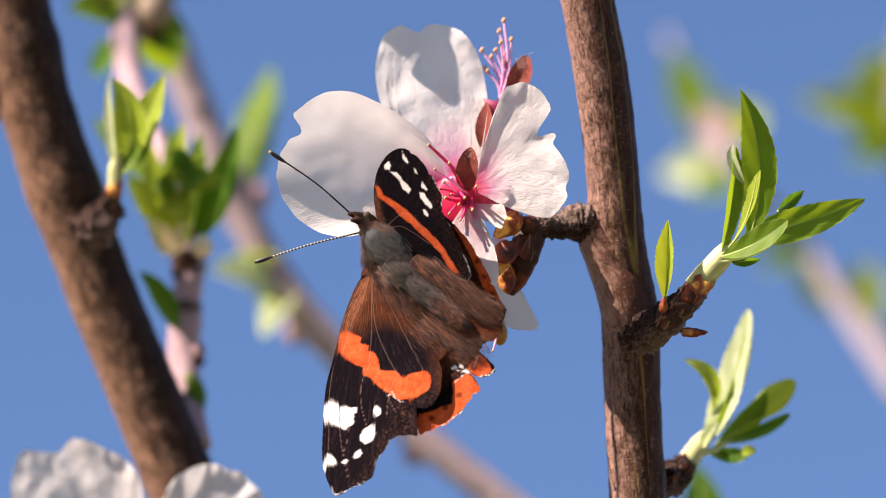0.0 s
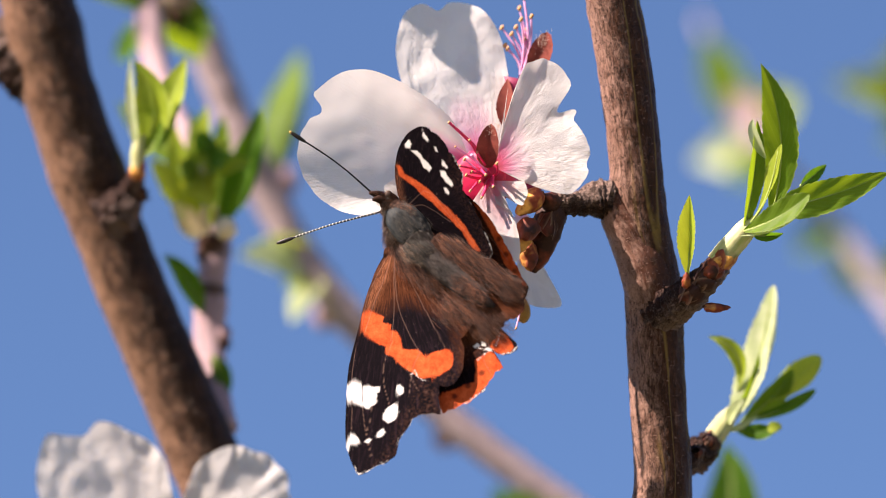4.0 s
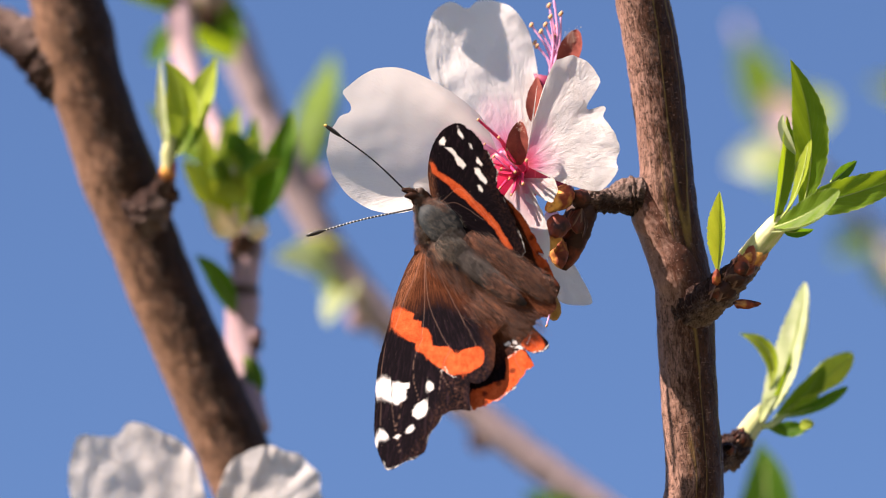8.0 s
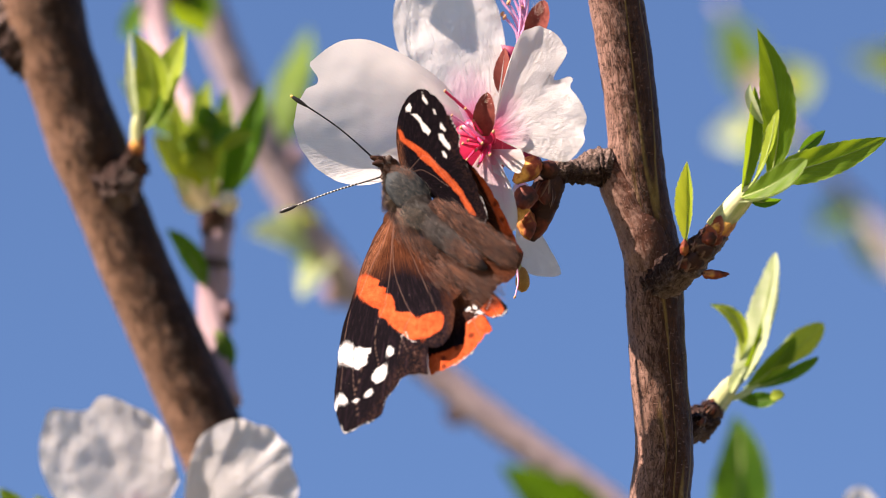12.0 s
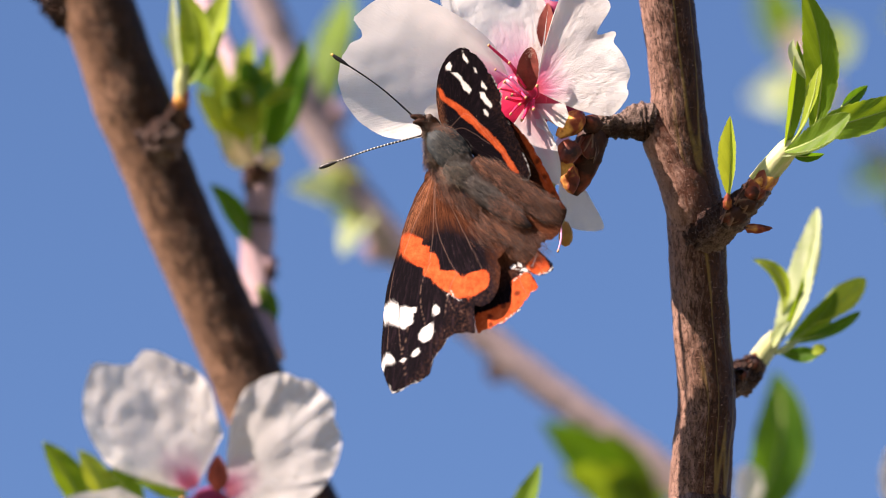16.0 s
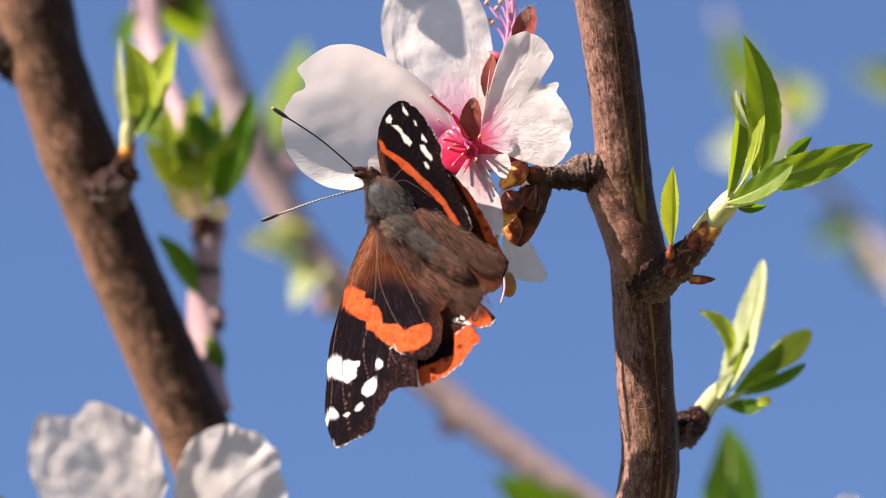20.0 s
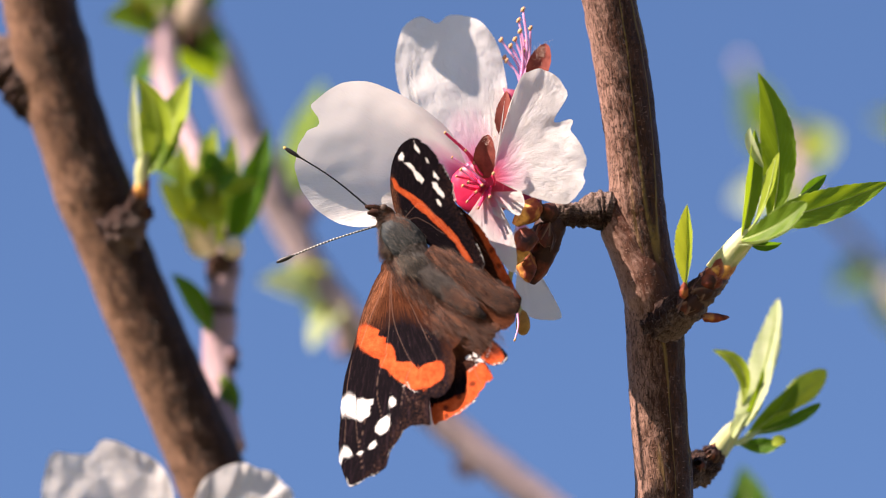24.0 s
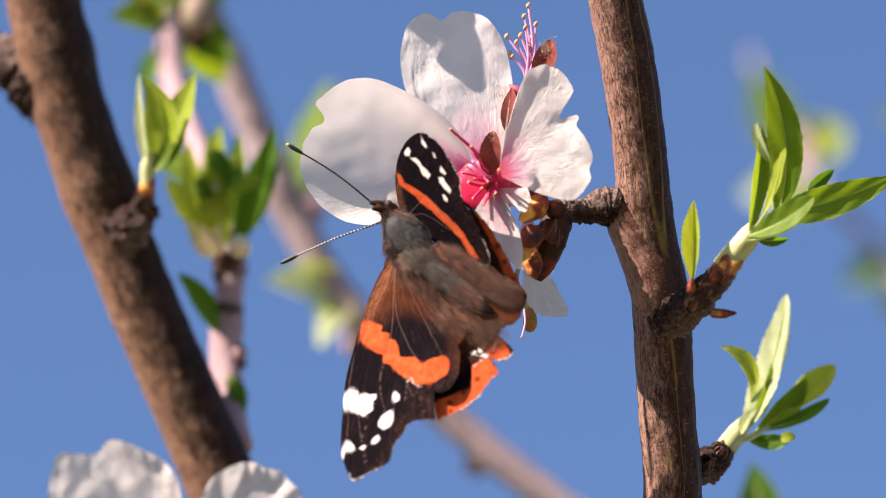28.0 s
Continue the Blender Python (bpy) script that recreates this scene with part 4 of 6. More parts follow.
leaf(rear, (9.2, 9.0, 20.6), (11.3, 8.0, 26.1), 3.2, SEPAL, (0.3, -0.4, 0), (-0.3, -0.95, 0), 0.35, 0.0, 0.02, "hairy red-brown sepal", O_REAR, n=20, m=5, rib=False, name="sepal", blunt=0.55)
leaf(rear, (5.2, 8.0, 13.6), (5.9, 9.0, 19.9), 2.4, SEPAL, (0.1, -0.4, 0), (-0.3, -0.95, 0), 0.35, 0.0, 0.02, "", O_REAR, n=20, m=5, rib=False, name="sepal")
down(rear, (10.7, 7.9, 24.9), (0.45, 0.25, 0.55), 220, 0.55, (0.0, -0.4, 0.9), O_REAR, 32)
petal(rear, (7.3, 9.0, -2.2), -97.6, -45.0, (5.8, 6.7, 7.6, 8.3, 8.8, 9.2, 9.6, 10.0, 9.8, 6.4, 4.3), (0.06, 0.02), 0.4, 0.3, 3, 7.9, origin=O_REAR, label="greyish white petal tip")
petal(rear, (7.3, 13.0, 3.1), -110.6, -51.8, (6.5, 7.1, 7.6, 8.2, 8.5, 8.6, 8.7, 7.8, 6.8), (0.1, 0.1), 0.3, 0.2, 3, 8.8, origin=O_REAR)
part("stalk", tube("stalk", with_radius([(6.6, 9.0, -2.6), (6.0, 8.4, -6.6), (7.6, 8.0, -10.2)], (0.4, 0.3, 0.4)), STEM_GREEN, 14, 10, origin=O_REAR), rear, "thin yellow-green stalk")
part("bud", blob("bud", (0.95, 0.9, 1.7), BUD_OLIVE, 14, 16, 0.15, 0.10, None, np.array((7.7, 8.0, -11.3)) - np.asarray(O_REAR)), rear, "small olive and amber bud")
stamen(rear, (7.0, 6.0, -9.8), (6.7, 4.0, -13.6), (0.3, 0, 0), O_REAR, 0.13, FILAMENT_PALE, 0.25)

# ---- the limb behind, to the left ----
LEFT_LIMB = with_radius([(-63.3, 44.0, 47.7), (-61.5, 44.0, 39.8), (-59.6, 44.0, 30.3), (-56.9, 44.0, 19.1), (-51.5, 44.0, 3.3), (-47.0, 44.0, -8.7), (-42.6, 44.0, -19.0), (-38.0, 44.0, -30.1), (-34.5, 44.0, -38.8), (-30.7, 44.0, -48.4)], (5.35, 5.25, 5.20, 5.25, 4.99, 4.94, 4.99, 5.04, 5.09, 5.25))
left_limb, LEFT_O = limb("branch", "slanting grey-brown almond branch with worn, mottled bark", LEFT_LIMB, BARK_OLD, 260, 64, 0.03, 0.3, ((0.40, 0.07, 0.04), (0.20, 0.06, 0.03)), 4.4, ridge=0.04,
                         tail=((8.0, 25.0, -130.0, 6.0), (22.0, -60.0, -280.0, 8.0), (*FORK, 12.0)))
spur_l = spur(left_limb, with_radius([(-50.1, 40.0, 2.1), (-48.3, 39.0, 3.4), (-47.0, 40.0, 5.2), (-46.2, 37.0, 7.2), (-45.4, 34.0, 9.3)], (3.2, 2.9, 1.9, 1.25, 0.9)), LEFT_O, 2.2, 0.25)
scales(spur_l, (-45.8, 38.0, 5.2), (0.8, -0.2, 0.2), 5, 2.2, 2.0, (SCALE_DARK,), LEFT_O, 0.3, 101)
spur(left_limb, with_radius([(-59.4, 45.0, 21.0), (-61.8, 45.0, 23.6), (-64.6, 46.0, 26.2), (-68.2, 49.0, 28.4), (-75.0, 55.0, 31.6)], (4.2, 4.4, 3.7, 3.0, 2.7)), LEFT_O, 6.6, 0.16, wrinkle=0.6, label="side twig cut off by a pale scar")

# shoot on that limb
O_LS = (-45.4, 34.0, 9.3)
lshoot = thing("leaf_shoot", O_LS, "upright pair of bright green young leaves on the slanting branch", "leaves", "leaf shoots")
shoot_stem(lshoot, with_radius([(-45.6, 34.0, 8.6), (-45.5, 34.0, 11.0), (-45.2, 34.0, 13.4)], (1.0, 1.05, 0.7)), O_LS)
leaf(lshoot, (-45.4, 33.4, 10.6), (-46.3, 33.0, 24.3), 1.7, LEAF_PALE, (-0.4, 0, 0), (-0.5, -0.8, 0.3), 0.4, 0.0, 0.03, "pale folded leaf edge", O_LS, rib=False)
leaf(lshoot, (-45.0, 34.0, 10.6), (-45.9, 33.6, 23.8), 5.2, LEAF_FAR, (2.2, 0, 0), (-0.30, -0.9, 0.3), 0.3, 0.0, 0.03, "", O_LS)
leaf(lshoot, (-44.4, 35.0, 12.0), (-38.9, 36.0, 24.2), 4.8, LEAF_FAR, (0.4, 0, -0.4), (-0.35, -0.85, 0.3), 0.35, 0.0, 0.03, "", O_LS)
leaf(lshoot, (-44.2, 35.6, 11.0), (-41.9, 36.5, 21.0), 4.4, LEAF_DARK, (0.4, 0, 0), (0.3, -0.9, 0.0), 0.35, 0.0, 0.03, "", O_LS)
leaf(lshoot, (-44.6, 33.2, 10.4), (-42.2, 32.4, 15.4), 2.0, LEAF, (0.5, 0, 0), (-0.3, -0.9, 0.2), 0.35, 0.0, 0.03, "", O_LS, n=22, m=4)
scales(lshoot, (-45.7, 34.0, 7.8), (0.1, -0.2, 0.95), 5, 2.4, 2.2, (SCALE_RED, SCALE_TAN), O_LS, 0.0, 94)

# pinkish twig with its tuft of leaves, growing from the back of that limb
TWIG = with_radius([(-34.2, 47.0, -27.8), (-36.0, 52.0, -22.4), (-37.0, 56.0, -16.0), (-36.7, 58.0, -8.0), (-36.3, 60.0, 0.1), (-38.6, 66.0, 9.0), (-43.0, 76.0, 17.4), (-45.9, 84.0, 24.2), (-47.0, 88.0, 31.8), (-48.6, 92.0, 40.4), (-50.0, 95.0, 48.9)],
                   (1.6, 2.0, 2.3, 2.1, 2.2, 1.9, 1.9, 2.0, 2.1, 2.0, 2.0))
twig, TWIG_O = limb("twig", "smooth pinkish grey twig behind the slanting branch", TWIG, BARK_TWIG, 90, 20, 0.06, 0.5, ((0.22, 0.16, 0.02), (0.36, 0.25, 0.015)), 7.7, "twig")
part("bud", blob("bud", (1.6, 1.6, 1.7), BUD_CREAM, 9, 12, 0.1, 0.1, None, np.asarray((-34.1, 48.0, 0.4)) - np.asarray(TWIG_O)), twig, "cream-coloured bud")
part("bud", blob("bud", (1.1, 1.0, 1.3), BARK_TWIG, 9, 12, 0.1, 0.1, None, np.asarray((-34.9, 55.0, -14.4)) - np.asarray(TWIG_O)), twig)
scales(twig, (-35.3, 55.0, -16.0), (0.6, -0.3, 0.4), 5, 1.8, 1.9, (SCALE_DARK,), TWIG_O, 0.3, 111)
scales(twig, (-36.6, 58.5, -2.4), (0.0, -0.2, 0.95), 9, 4.2, 4.0, (SCALE_DARK,), TWIG_O, 0.1, 112)
part("node", tube("node", with_radius([(-36.5, 58.7, -4.4), (-36.45, 59.2, -2.6), (-36.4, 59.6, -0.6)], (2.2, 2.5, 2.3)), BARK_ROUGH, 16, 18, 0.12, 0.8, origin=TWIG_O), twig, "dark node")
part("node", tube("node", with_radius([(-36.8, 57.6, -9.6), (-36.75, 57.8, -8.6), (-36.7, 58.0, -7.7)], (2.2, 2.35, 2.2)), BARK_ROUGH, 12, 18, 0.08, 0.8, origin=TWIG_O), twig, "dark node")
O_TF = (-36.7, 59.0, 0.1)
tuft = thing("leaf_shoot", O_TF, "tuft of soft green unfolding leaves round a cluster of buds", "leaves", "leaf shoots")
for b0, b1, wd, mt, bd, fc in (
        ((-35.4, 58.0, 1.3), (-29.4, 54.0, 17.6), 5.2, LEAF_DARK, (0.8, 0, -0.8), (-0.3, -0.9, 0.2)),
        ((-36.7, 58.0, 0.9), (-37.3, 57.0, 18.2), 5.0, LEAF_FAR, (-0.6, 0, 0), (-0.5, -0.8, 0.25)),
        ((-37.4, 57.0, 0.9), (-42.0, 55.0, 15.8), 4.4, LEAF_FAR, (-0.6, 0, 0), (-0.5, -0.8, 0.25)),
        ((-37.8, 57.0, 0.5), (-45.0, 56.0, 10.6), 4.6, LEAF_FAR, (-0.5, 0, 0.5), (0.2, -0.8, 0.5)),
        ((-38.2, 56.0, 0.1), (-42.0, 54.0, 4.5), 2.8, STEM_GREEN, (-0.3, 0, 0), (0, -0.9, 0.3)),
        ((-38.0, 56.0, -0.3), (-41.3, 54.0, 1.7), 2.6, BUD_CREAM, (0, 0, -0.4), (0, -0.9, 0.3)),
        ((-37.1, 59.0, 0.5), (-35.0, 60.0, 16.9), 4.0, LEAF, (0.5, 0, 0), (-0.2, -0.9, 0.1)),
        ((-36.7, 55.0, 0.9), (-39.5, 52.0, 11.3), 4.4, LEAF_FAR, (-0.2, 0, 0), (-0.5, -0.8, 0.25)),
        ((-36.3, 60.0, 0.9), (-39.3, 62.0, 17.5), 4.2, LEAF_DARK, (-0.4, 0, 0), (-0.5, -0.8, 0.25)),
        ((-39.4, 66.0, 9.0), (-50.8, 72.0, 19.4), 4.0, LEAF, (-0.5, 0, -0.8), (0.2, -0.9, 0.3))):
    leaf(tuft, b0, b1, wd, mt, bd, fc, 0.4, 0.3, 0.03, "", O_TF, n=26, m=5, rib=False)
clump = random.Random(23)
for k in range(17):
    b0 = np.array((-37.2, 53.0, 5.5)) + (clump.uniform(-2.0, 2.0), clump.uniform(-2, 2), clump.uniform(-2.0, 6.0))
    out = np.array((clump.uniform(-1.0, 0.9), clump.uniform(-0.5, 0.1), clump.uniform(0.1, 1.0)))
    leaf(tuft, b0, b0 + unit(out) * clump.uniform(3.2, 6.0), clump.uniform(2.2, 3.4), (LEAF_FAR, LEAF_FAR, LEAF, LEAF_DARK)[k % 4], (0, -0.5, 0.4), (-0.4, -0.8, 0.4), 0.3, 0.5, 0.03, "", O_TF, n=18, m=4, rib=False)
for b0, b1 in (((-37.2, 55.0, -0.3), (-39.5, 52.0, 3.7)), ((-36.8, 54.0, -0.4), (-37.3, 51.0, 3.9))):
    leaf(tuft, b0, b1, 1.9, BUD_CREAM, (-0.3, 0, 0), (-0.4, -0.85, 0.3), 0.3, 0.2, 0.02, "cream bract", O_TF, n=18, m=4, rib=False, name="bract")
for k, (x, y, z) in enumerate(((-37.4, 52.0, 8.9), (-35.4, 56.0, 11.4))):
    part("bud", blob("bud", (0.8, 0.8, 1.1), STEM_GREEN, 10, 12, 0.2, 0.1, None, np.array((x, y, z)) - np.asarray(O_TF)), tuft, "tiny green bud")
O_BL = (-41.9, 52.0, -6.3)
behind = thing("leaf_shoot", O_BL, "narrow dark green leaf behind the slanting branch", "leaves", "leaf shoots")
leaf(behind, (-37.8, 52.0, -11.5), (-43.1, 50.0, -3.1), 3.2, LEAF_DARK, (0.5, 0, 0.6), (0.2, -0.9, 0.2), 0.3, 0.0, 0.03, "", O_BL, n=26, m=5)
leaf(behind, (-36.4, 52.0, -17.6), (-34.4, 50.0, -23.5), 2.6, LEAF_DARK, (0.5, 0, 0), (0.2, -0.9, 0.2), 0.3, 0.0, 0.03, "", O_BL, n=26, m=5)

# leaves at the top of the twig
O_TT = (-46.7, 88.0, 33.5)
top_tuft = thing("leaf_shoot", O_TT, "out-of-focus green leaves and dark buds high on the twig", "leaves", "leaf shoots")
for b0, b1, wd, mt in (((-46.7, 88.0, 34.3), (-55.2, 84.0, 35.4), 5, LEAF), ((-47.0, 88.0, 35.2), (-53.1, 90.0, 42.0), 6, LEAF), ((-46.0, 90.0, 33.6), (-37.7, 92.0, 32.0), 5, LEAF),
                       ((-46.0, 90.0, 35.3), (-39.0, 92.0, 38.7), 6, LEAF), ((-46.1, 92.0, 33.7), (-39.6, 98.0, 25.9), 6.5, LEAF), ((-46.5, 90.0, 32.0), (-38.0, 100.0, 29.5), 5.0, LEAF_DARK), ((-47.0, 92.0, 29.0), (-53.4, 100.0, 26.4), 5.5, LEAF_DARK), ((-46.8, 90.0, 36.9), (-44.0, 92.0, 44.6), 6, LEAF)):
    leaf(top_tuft, b0, b1, wd, mt, (0, 0, 0.8), (0, -0.9, 0.3), 0.3, 0.5, 0.03, "", O_TT, n=22, m=4, rib=False)
part("bud", blob("bud", (2.6, 2.2, 3.4), BUD_TAN, 12, 14, 0.2, 0.12, None, np.array((-42.5, 88.0, 36.2)) - np.asarray(O_TT)), top_tuft, "swollen pale tan bud")
scales(top_tuft, (-43.7, 89.0, 31.9), (0.6, -0.3, 0.2), 5, 2.6, 2.6, (SCALE_DARK,), O_TT, 0.4, 121)
scales(top_tuft, (-50.5, 88.0, 36.4), (-0.6, -0.3, 0.4), 5, 2.6, 2.6, (SCALE_DARK, SCALE_RED), O_TT, 0.4, 122)

# ---- far limb that crosses behind the butterfly ----
FAR_LIMB = with_radius([(-48.3, 126.0, 48.9), (-45.1, 125.1, 38.5), (-41.7, 124.2, 31.4), (-38.2, 123.3, 22.7), (-33.8, 122.4, 11.4), (-27.2, 121.5, -1.7), (-19.5, 120.5, -12.1), (-10.7, 119.6, -21.6), (-2.1, 118.7, -29.7), (8.2, 117.8, -37.9), (18.7, 116.9, -45.7), (27.3, 116.0, -53.4)],
                       (3.1, 2.9, 2.8, 2.7, 2.8, 2.7, 2.6, 2.5, 2.5, 2.5, 2.6, 2.8))
far_limb, FAR_O = limb("branch", "blurred pinkish grey branch slanting behind the blossom", FAR_LIMB, BARK_FAR, 120, 24, 0.08, 0.3, ((0.3, 0.12, 0.03), (0.62, 0.15, 0.025)), 9.1, tail=((60.0, 90.0, -140.0, 4.5), (60.0, -50.0, -310.0, 7.0), (*FORK, 12.0)))
for x, y, z in ((-22.5, 122.0, -12.5), (-28.5, 122.0, 8.3), (-4.3, 122.0, -31.2)):
    part("bud", blob("bud", (2.0, 1.8, 2.3), BARK_TWIG, 9, 12, 0.1, 0.1, None, np.array((x, y, z)) - np.asarray(FAR_O)), far_limb, "pale pink bud")


def far_leaves(origin, label, rows, mat_default=None):
    ob = thing("leaf_shoot", origin, label, "leaves", "leaf shoots")
    for b0, b1, wd, mt in rows:
        leaf(ob, b0, b1, wd, mt, (0.2, 0, 0.5), (-0.5, -0.8, 0.25), 0.3, 0.5, 0.03, "", origin, n=22, m=4, rib=False)
    return ob


far_leaves((-24.7, 124.0, -5.1), "pale yellow-green leaves on the blurred branch",
           (((-23.6, 122.0, -5.6), (-35.2, 112.0, -3.0), 6.5, LEAF_PALE), ((-23.2, 122.0, -6.9), (-27.5, 112.0, -13.1), 5.5, LEAF_PALE), ((-23.6, 122.0, -5.0), (-32.0, 116.0, -1.0), 4.5, LEAF_FAR), ((-23.0, 122.0, -8.6), (-28.5, 116.0, -7.8), 3.4, LEAF_FAR)))
far_leaves((-31.2, 124.0, 6.2), "out-of-focus bright green leaf above the blurred branch",
           (((-31.2, 124.0, 5.7), (-27.0, 140.0, 29.0), 8.0, LEAF), ((-31.4, 124.0, 6.5), (-29.2, 135.0, 20.3), 6.5, LEAF)))
far_leaves((20.4, 118.0, -47.0), "blurred broad green leaves low on the branch",
           (((18.6, 116.0, -51.9), (2.4, 110.0, -39.2), 8.0, LEAF_DARK), ((18.6, 116.0, -52.7), (12.4, 112.0, -40.9), 7.0, LEAF),
            ((18.6, 116.0, -52.7), (5.5, 108.0, -46.7), 7.0, LEAF), ((20.4, 116.0, -52.8), (16.2, 116.0, -44.1), 6.0, LEAF)))

# ---- farthest twigs, to the right ----
RIGHT_TWIG = with_radius([(39.6, 262.0, 38.1), (43.8, 256.3, 25.9), (47.6, 250.6, 17.9), (53.6, 244.9, 11.0), (62.2, 239.1, 1.1), (69.7, 233.4, -10.6), (78.0, 227.7, -22.1), (90.0, 222.0, -36.5)], (0.7, 0.8, 0.9, 1.0, 1.2, 1.8, 2.6, 3.0))
right_twig, RIGHT_O = limb("branch", "far pinkish twig, quite out of focus against the sky", RIGHT_TWIG, BARK_LILAC, 80, 20, 0.1, 0.3, (), 11.3, tail=((118.0, 230.0, -130.0, 5.0), (80.0, -20.0, -310.0, 7.0), (*FORK, 12.0)))
far_leaves((46.6, 240.0, 18.7), "blurred pale leaves and buds on the far twig",
           (((46.8, 240.0, 18.2), (39.4, 244.0, 34.5), 8.1, LEAF), ((47.1, 240.0, 17.5), (55.0, 242.0, 24.6), 10.8, LEAF_FAR), ((46.1, 240.0, 17.5), (48.8, 235.0, 22.0), 11.0, BARK_TWIG),
            ((49.5, 240.0, 13.8), (37.4, 244.0, 12.9), 7.5, LEAF_PALE), ((50.5, 240.0, 12.8), (43.5, 236.0, 8.9), 6.8, LEAF)))
far_leaves((76.0, 240.0, 20.7), "blurred bright green leaves at the far twig's side shoot",
           (((84.0, 242.0, 20.5), (61.5, 240.0, 26.4), 7.5, LEAF_FAR), ((82.0, 242.0, 19.0), (70.0, 238.0, 15.5), 8.0, LEAF), ((82.0, 242.0, 26.0), (70.0, 240.0, 30.5), 7.0, LEAF_FAR), ((80.0, 242.0, 19.7), (74.4, 246.0, 34.6), 12.2, LEAF), ((80.0, 242.0, 17.8), (69.8, 236.0, 21.5), 8.1, LEAF)))
limb("twig", "thin far side shoot", with_radius([(77.5, 241.0, -21.5), (81.9, 241.0, -5.8), (80.9, 241.0, 8.9), (79.0, 241.0, 19.7), (79.9, 241.0, 33.4), (81.9, 241.0, 48.1)], (2.0, 1.6, 1.4, 1.3, 1.2, 1.0)), BARK_FAR, 40, 12, 0.08, 0.3, (), 12.5, "twig")
far_leaves((74.0, 240.0, -9.7), "small blurred green leaf on the far twig",
           (((73.1, 241.0, -14.6), (73.4, 238.0, -1.9), 8.1, LEAF_FAR), ((70.1, 241.0, -10.7), (60.2, 238.0, -2.8), 6.8, LEAF_FAR), ((62.3, 241.0, 1.1), (55.2, 236.0, -3.8), 6.8, LEAF)))

# ---- leaves and petals low behind the near limb ----
O_GL = (32.9, 78.0, -53.1)
low_leaves = thing("leaf_shoot", O_GL, "broad green leaf hanging blurred behind the upright branch", "leaves", "leaf shoots")
leaf(low_leaves, (32.9, 78.0, -53.1), (37.4, 88.0, -31.5), 9.0, LEAF_DARK, (2.6, 0, 0), (0.30, -0.92, 0.0), 0.2, 0.3, 0.03, "", O_GL, n=30, m=6)
petal(low_leaves, (32.9, 78.0, -53.1), 62.4, 121.0, (4.6, 6.0, 7.3, 7.7, 8.1, 7.6, 7.0, 5.6, 3.9), (0, 0), 0.4, 0.3, 3, 9.9, PETAL_FAR, origin=O_GL, fine=False, label="cream petal")
O_NL = (1.2, 36.0, -49.2)
near_leaf = thing("leaf_shoot", O_NL, "small bright green leaf tip on a thin twig", "leaves", "leaf shoots")
leaf(near_leaf, (-2.1, 36.0, -53.8), (3.3, 36.0, -42.9), 3.6, LEAF, (0.6, 0, 0), (-0.4, -0.85, 0.2), 0.4, 0.0, 0.03, "", O_NL, n=26, m=5)
part("stem", tube("stem", [(*(-1.9, 36.0, -53.4), 0.8), (*(-1.4, 36.0, -60.9), 1.2), (2.0, 20.0, -130.0, 2.0), (20.0, -70.0, -300.0, 3.0), (*FORK, 5.0)], BARK_TWIG, 30, 12, origin=O_NL), near_leaf, "thin twig")
limb("twig", "thin twig behind the upright branch", [(*(32.9, 78.0, -52.7), 0.9), (*(30.4, 60.0, -59.5), 1.3), (*(24.1, 8.0, -64.3), 1.8)], BARK, 16, 12, 0.05, 0.5, (), 3.9, "twig")

# ---- blossom on the slanting limb ----
O_LB = (-42.4, 36.0, -45.7)
lbloom = thing("blossom", O_LB, "crinkled white almond blossom with a purple centre, beside the slanting branch", "flower", "blossoms")
petal(lbloom, (-44.7, 34.0, -46.0), 62.4, 168.8, (8.8, 10.0, 11.8, 14.5, 16.2, 17.5, 18.5, 20.0, 20.8, 19.8, 20.8, 22.6, 21.6, 20.3, 18.7, 16.6, 14.4, 11.8, 4.4),
      (-0.05, 0.03), 1.2, 0.62, 3, 1.7, PETAL_FAR, origin=O_LB, frill=0.16)
petal(lbloom, (-40.7, 34.0, -46.8), -15.9, 84.2, (6.1, 8.8, 11.5, 13.0, 14.4, 15.7, 16.9, 18.0, 18.6, 18.9, 20.3, 20.1, 20.3, 19.5, 19.3, 18.2, 16.6, 14.6, 9.4),
      (-0.12, 0.03), 0.9, 0.70, 3, 2.9, PETAL_FAR, origin=O_LB, frill=0.24)
petal(lbloom, (-45.1, 33.0, -50.6), 150.5, 224.0, (11.2, 13.4, 17.3, 18.7, 19.5, 18.4, 16.3, 12.4, 9.3, 6.9, 4.4), (0.2, 0.1), 1.0, 0.5, 4, 5.9, PETAL_FAR, origin=O_LB)
petal(lbloom, (-41.1, 33.0, -50.7), -83.9, 17.5, (6.3, 7.8, 9.4, 10.9, 12.3, 13.7, 14.9, 15.4, 15.2, 13.8, 7.4), (-0.2, 0.3), 0.8, 0.5, 4, 6.9, PETAL_FAR, origin=O_LB)
petal(lbloom, (-43.1, 33.0, -51.5), -147.3, -73.6, (4.2, 9.9, 10.5, 10.7, 10.3, 9.8, 9.2, 7.9, 6.6), (0, 0.3), 0.8, 0.5, 4, 7.9, PETAL_FAR, origin=O_LB)
part("calyx", blob("calyx", (3.0, 3.0, 3.2), CALYX_DARK, 12, 18, 0.1, 0.06, towards((0, -0.95, 0.2)), np.asarray((-43.0, 38.0, -48.5)) - np.asarray(O_LB)), lbloom, "deep red flower cup")
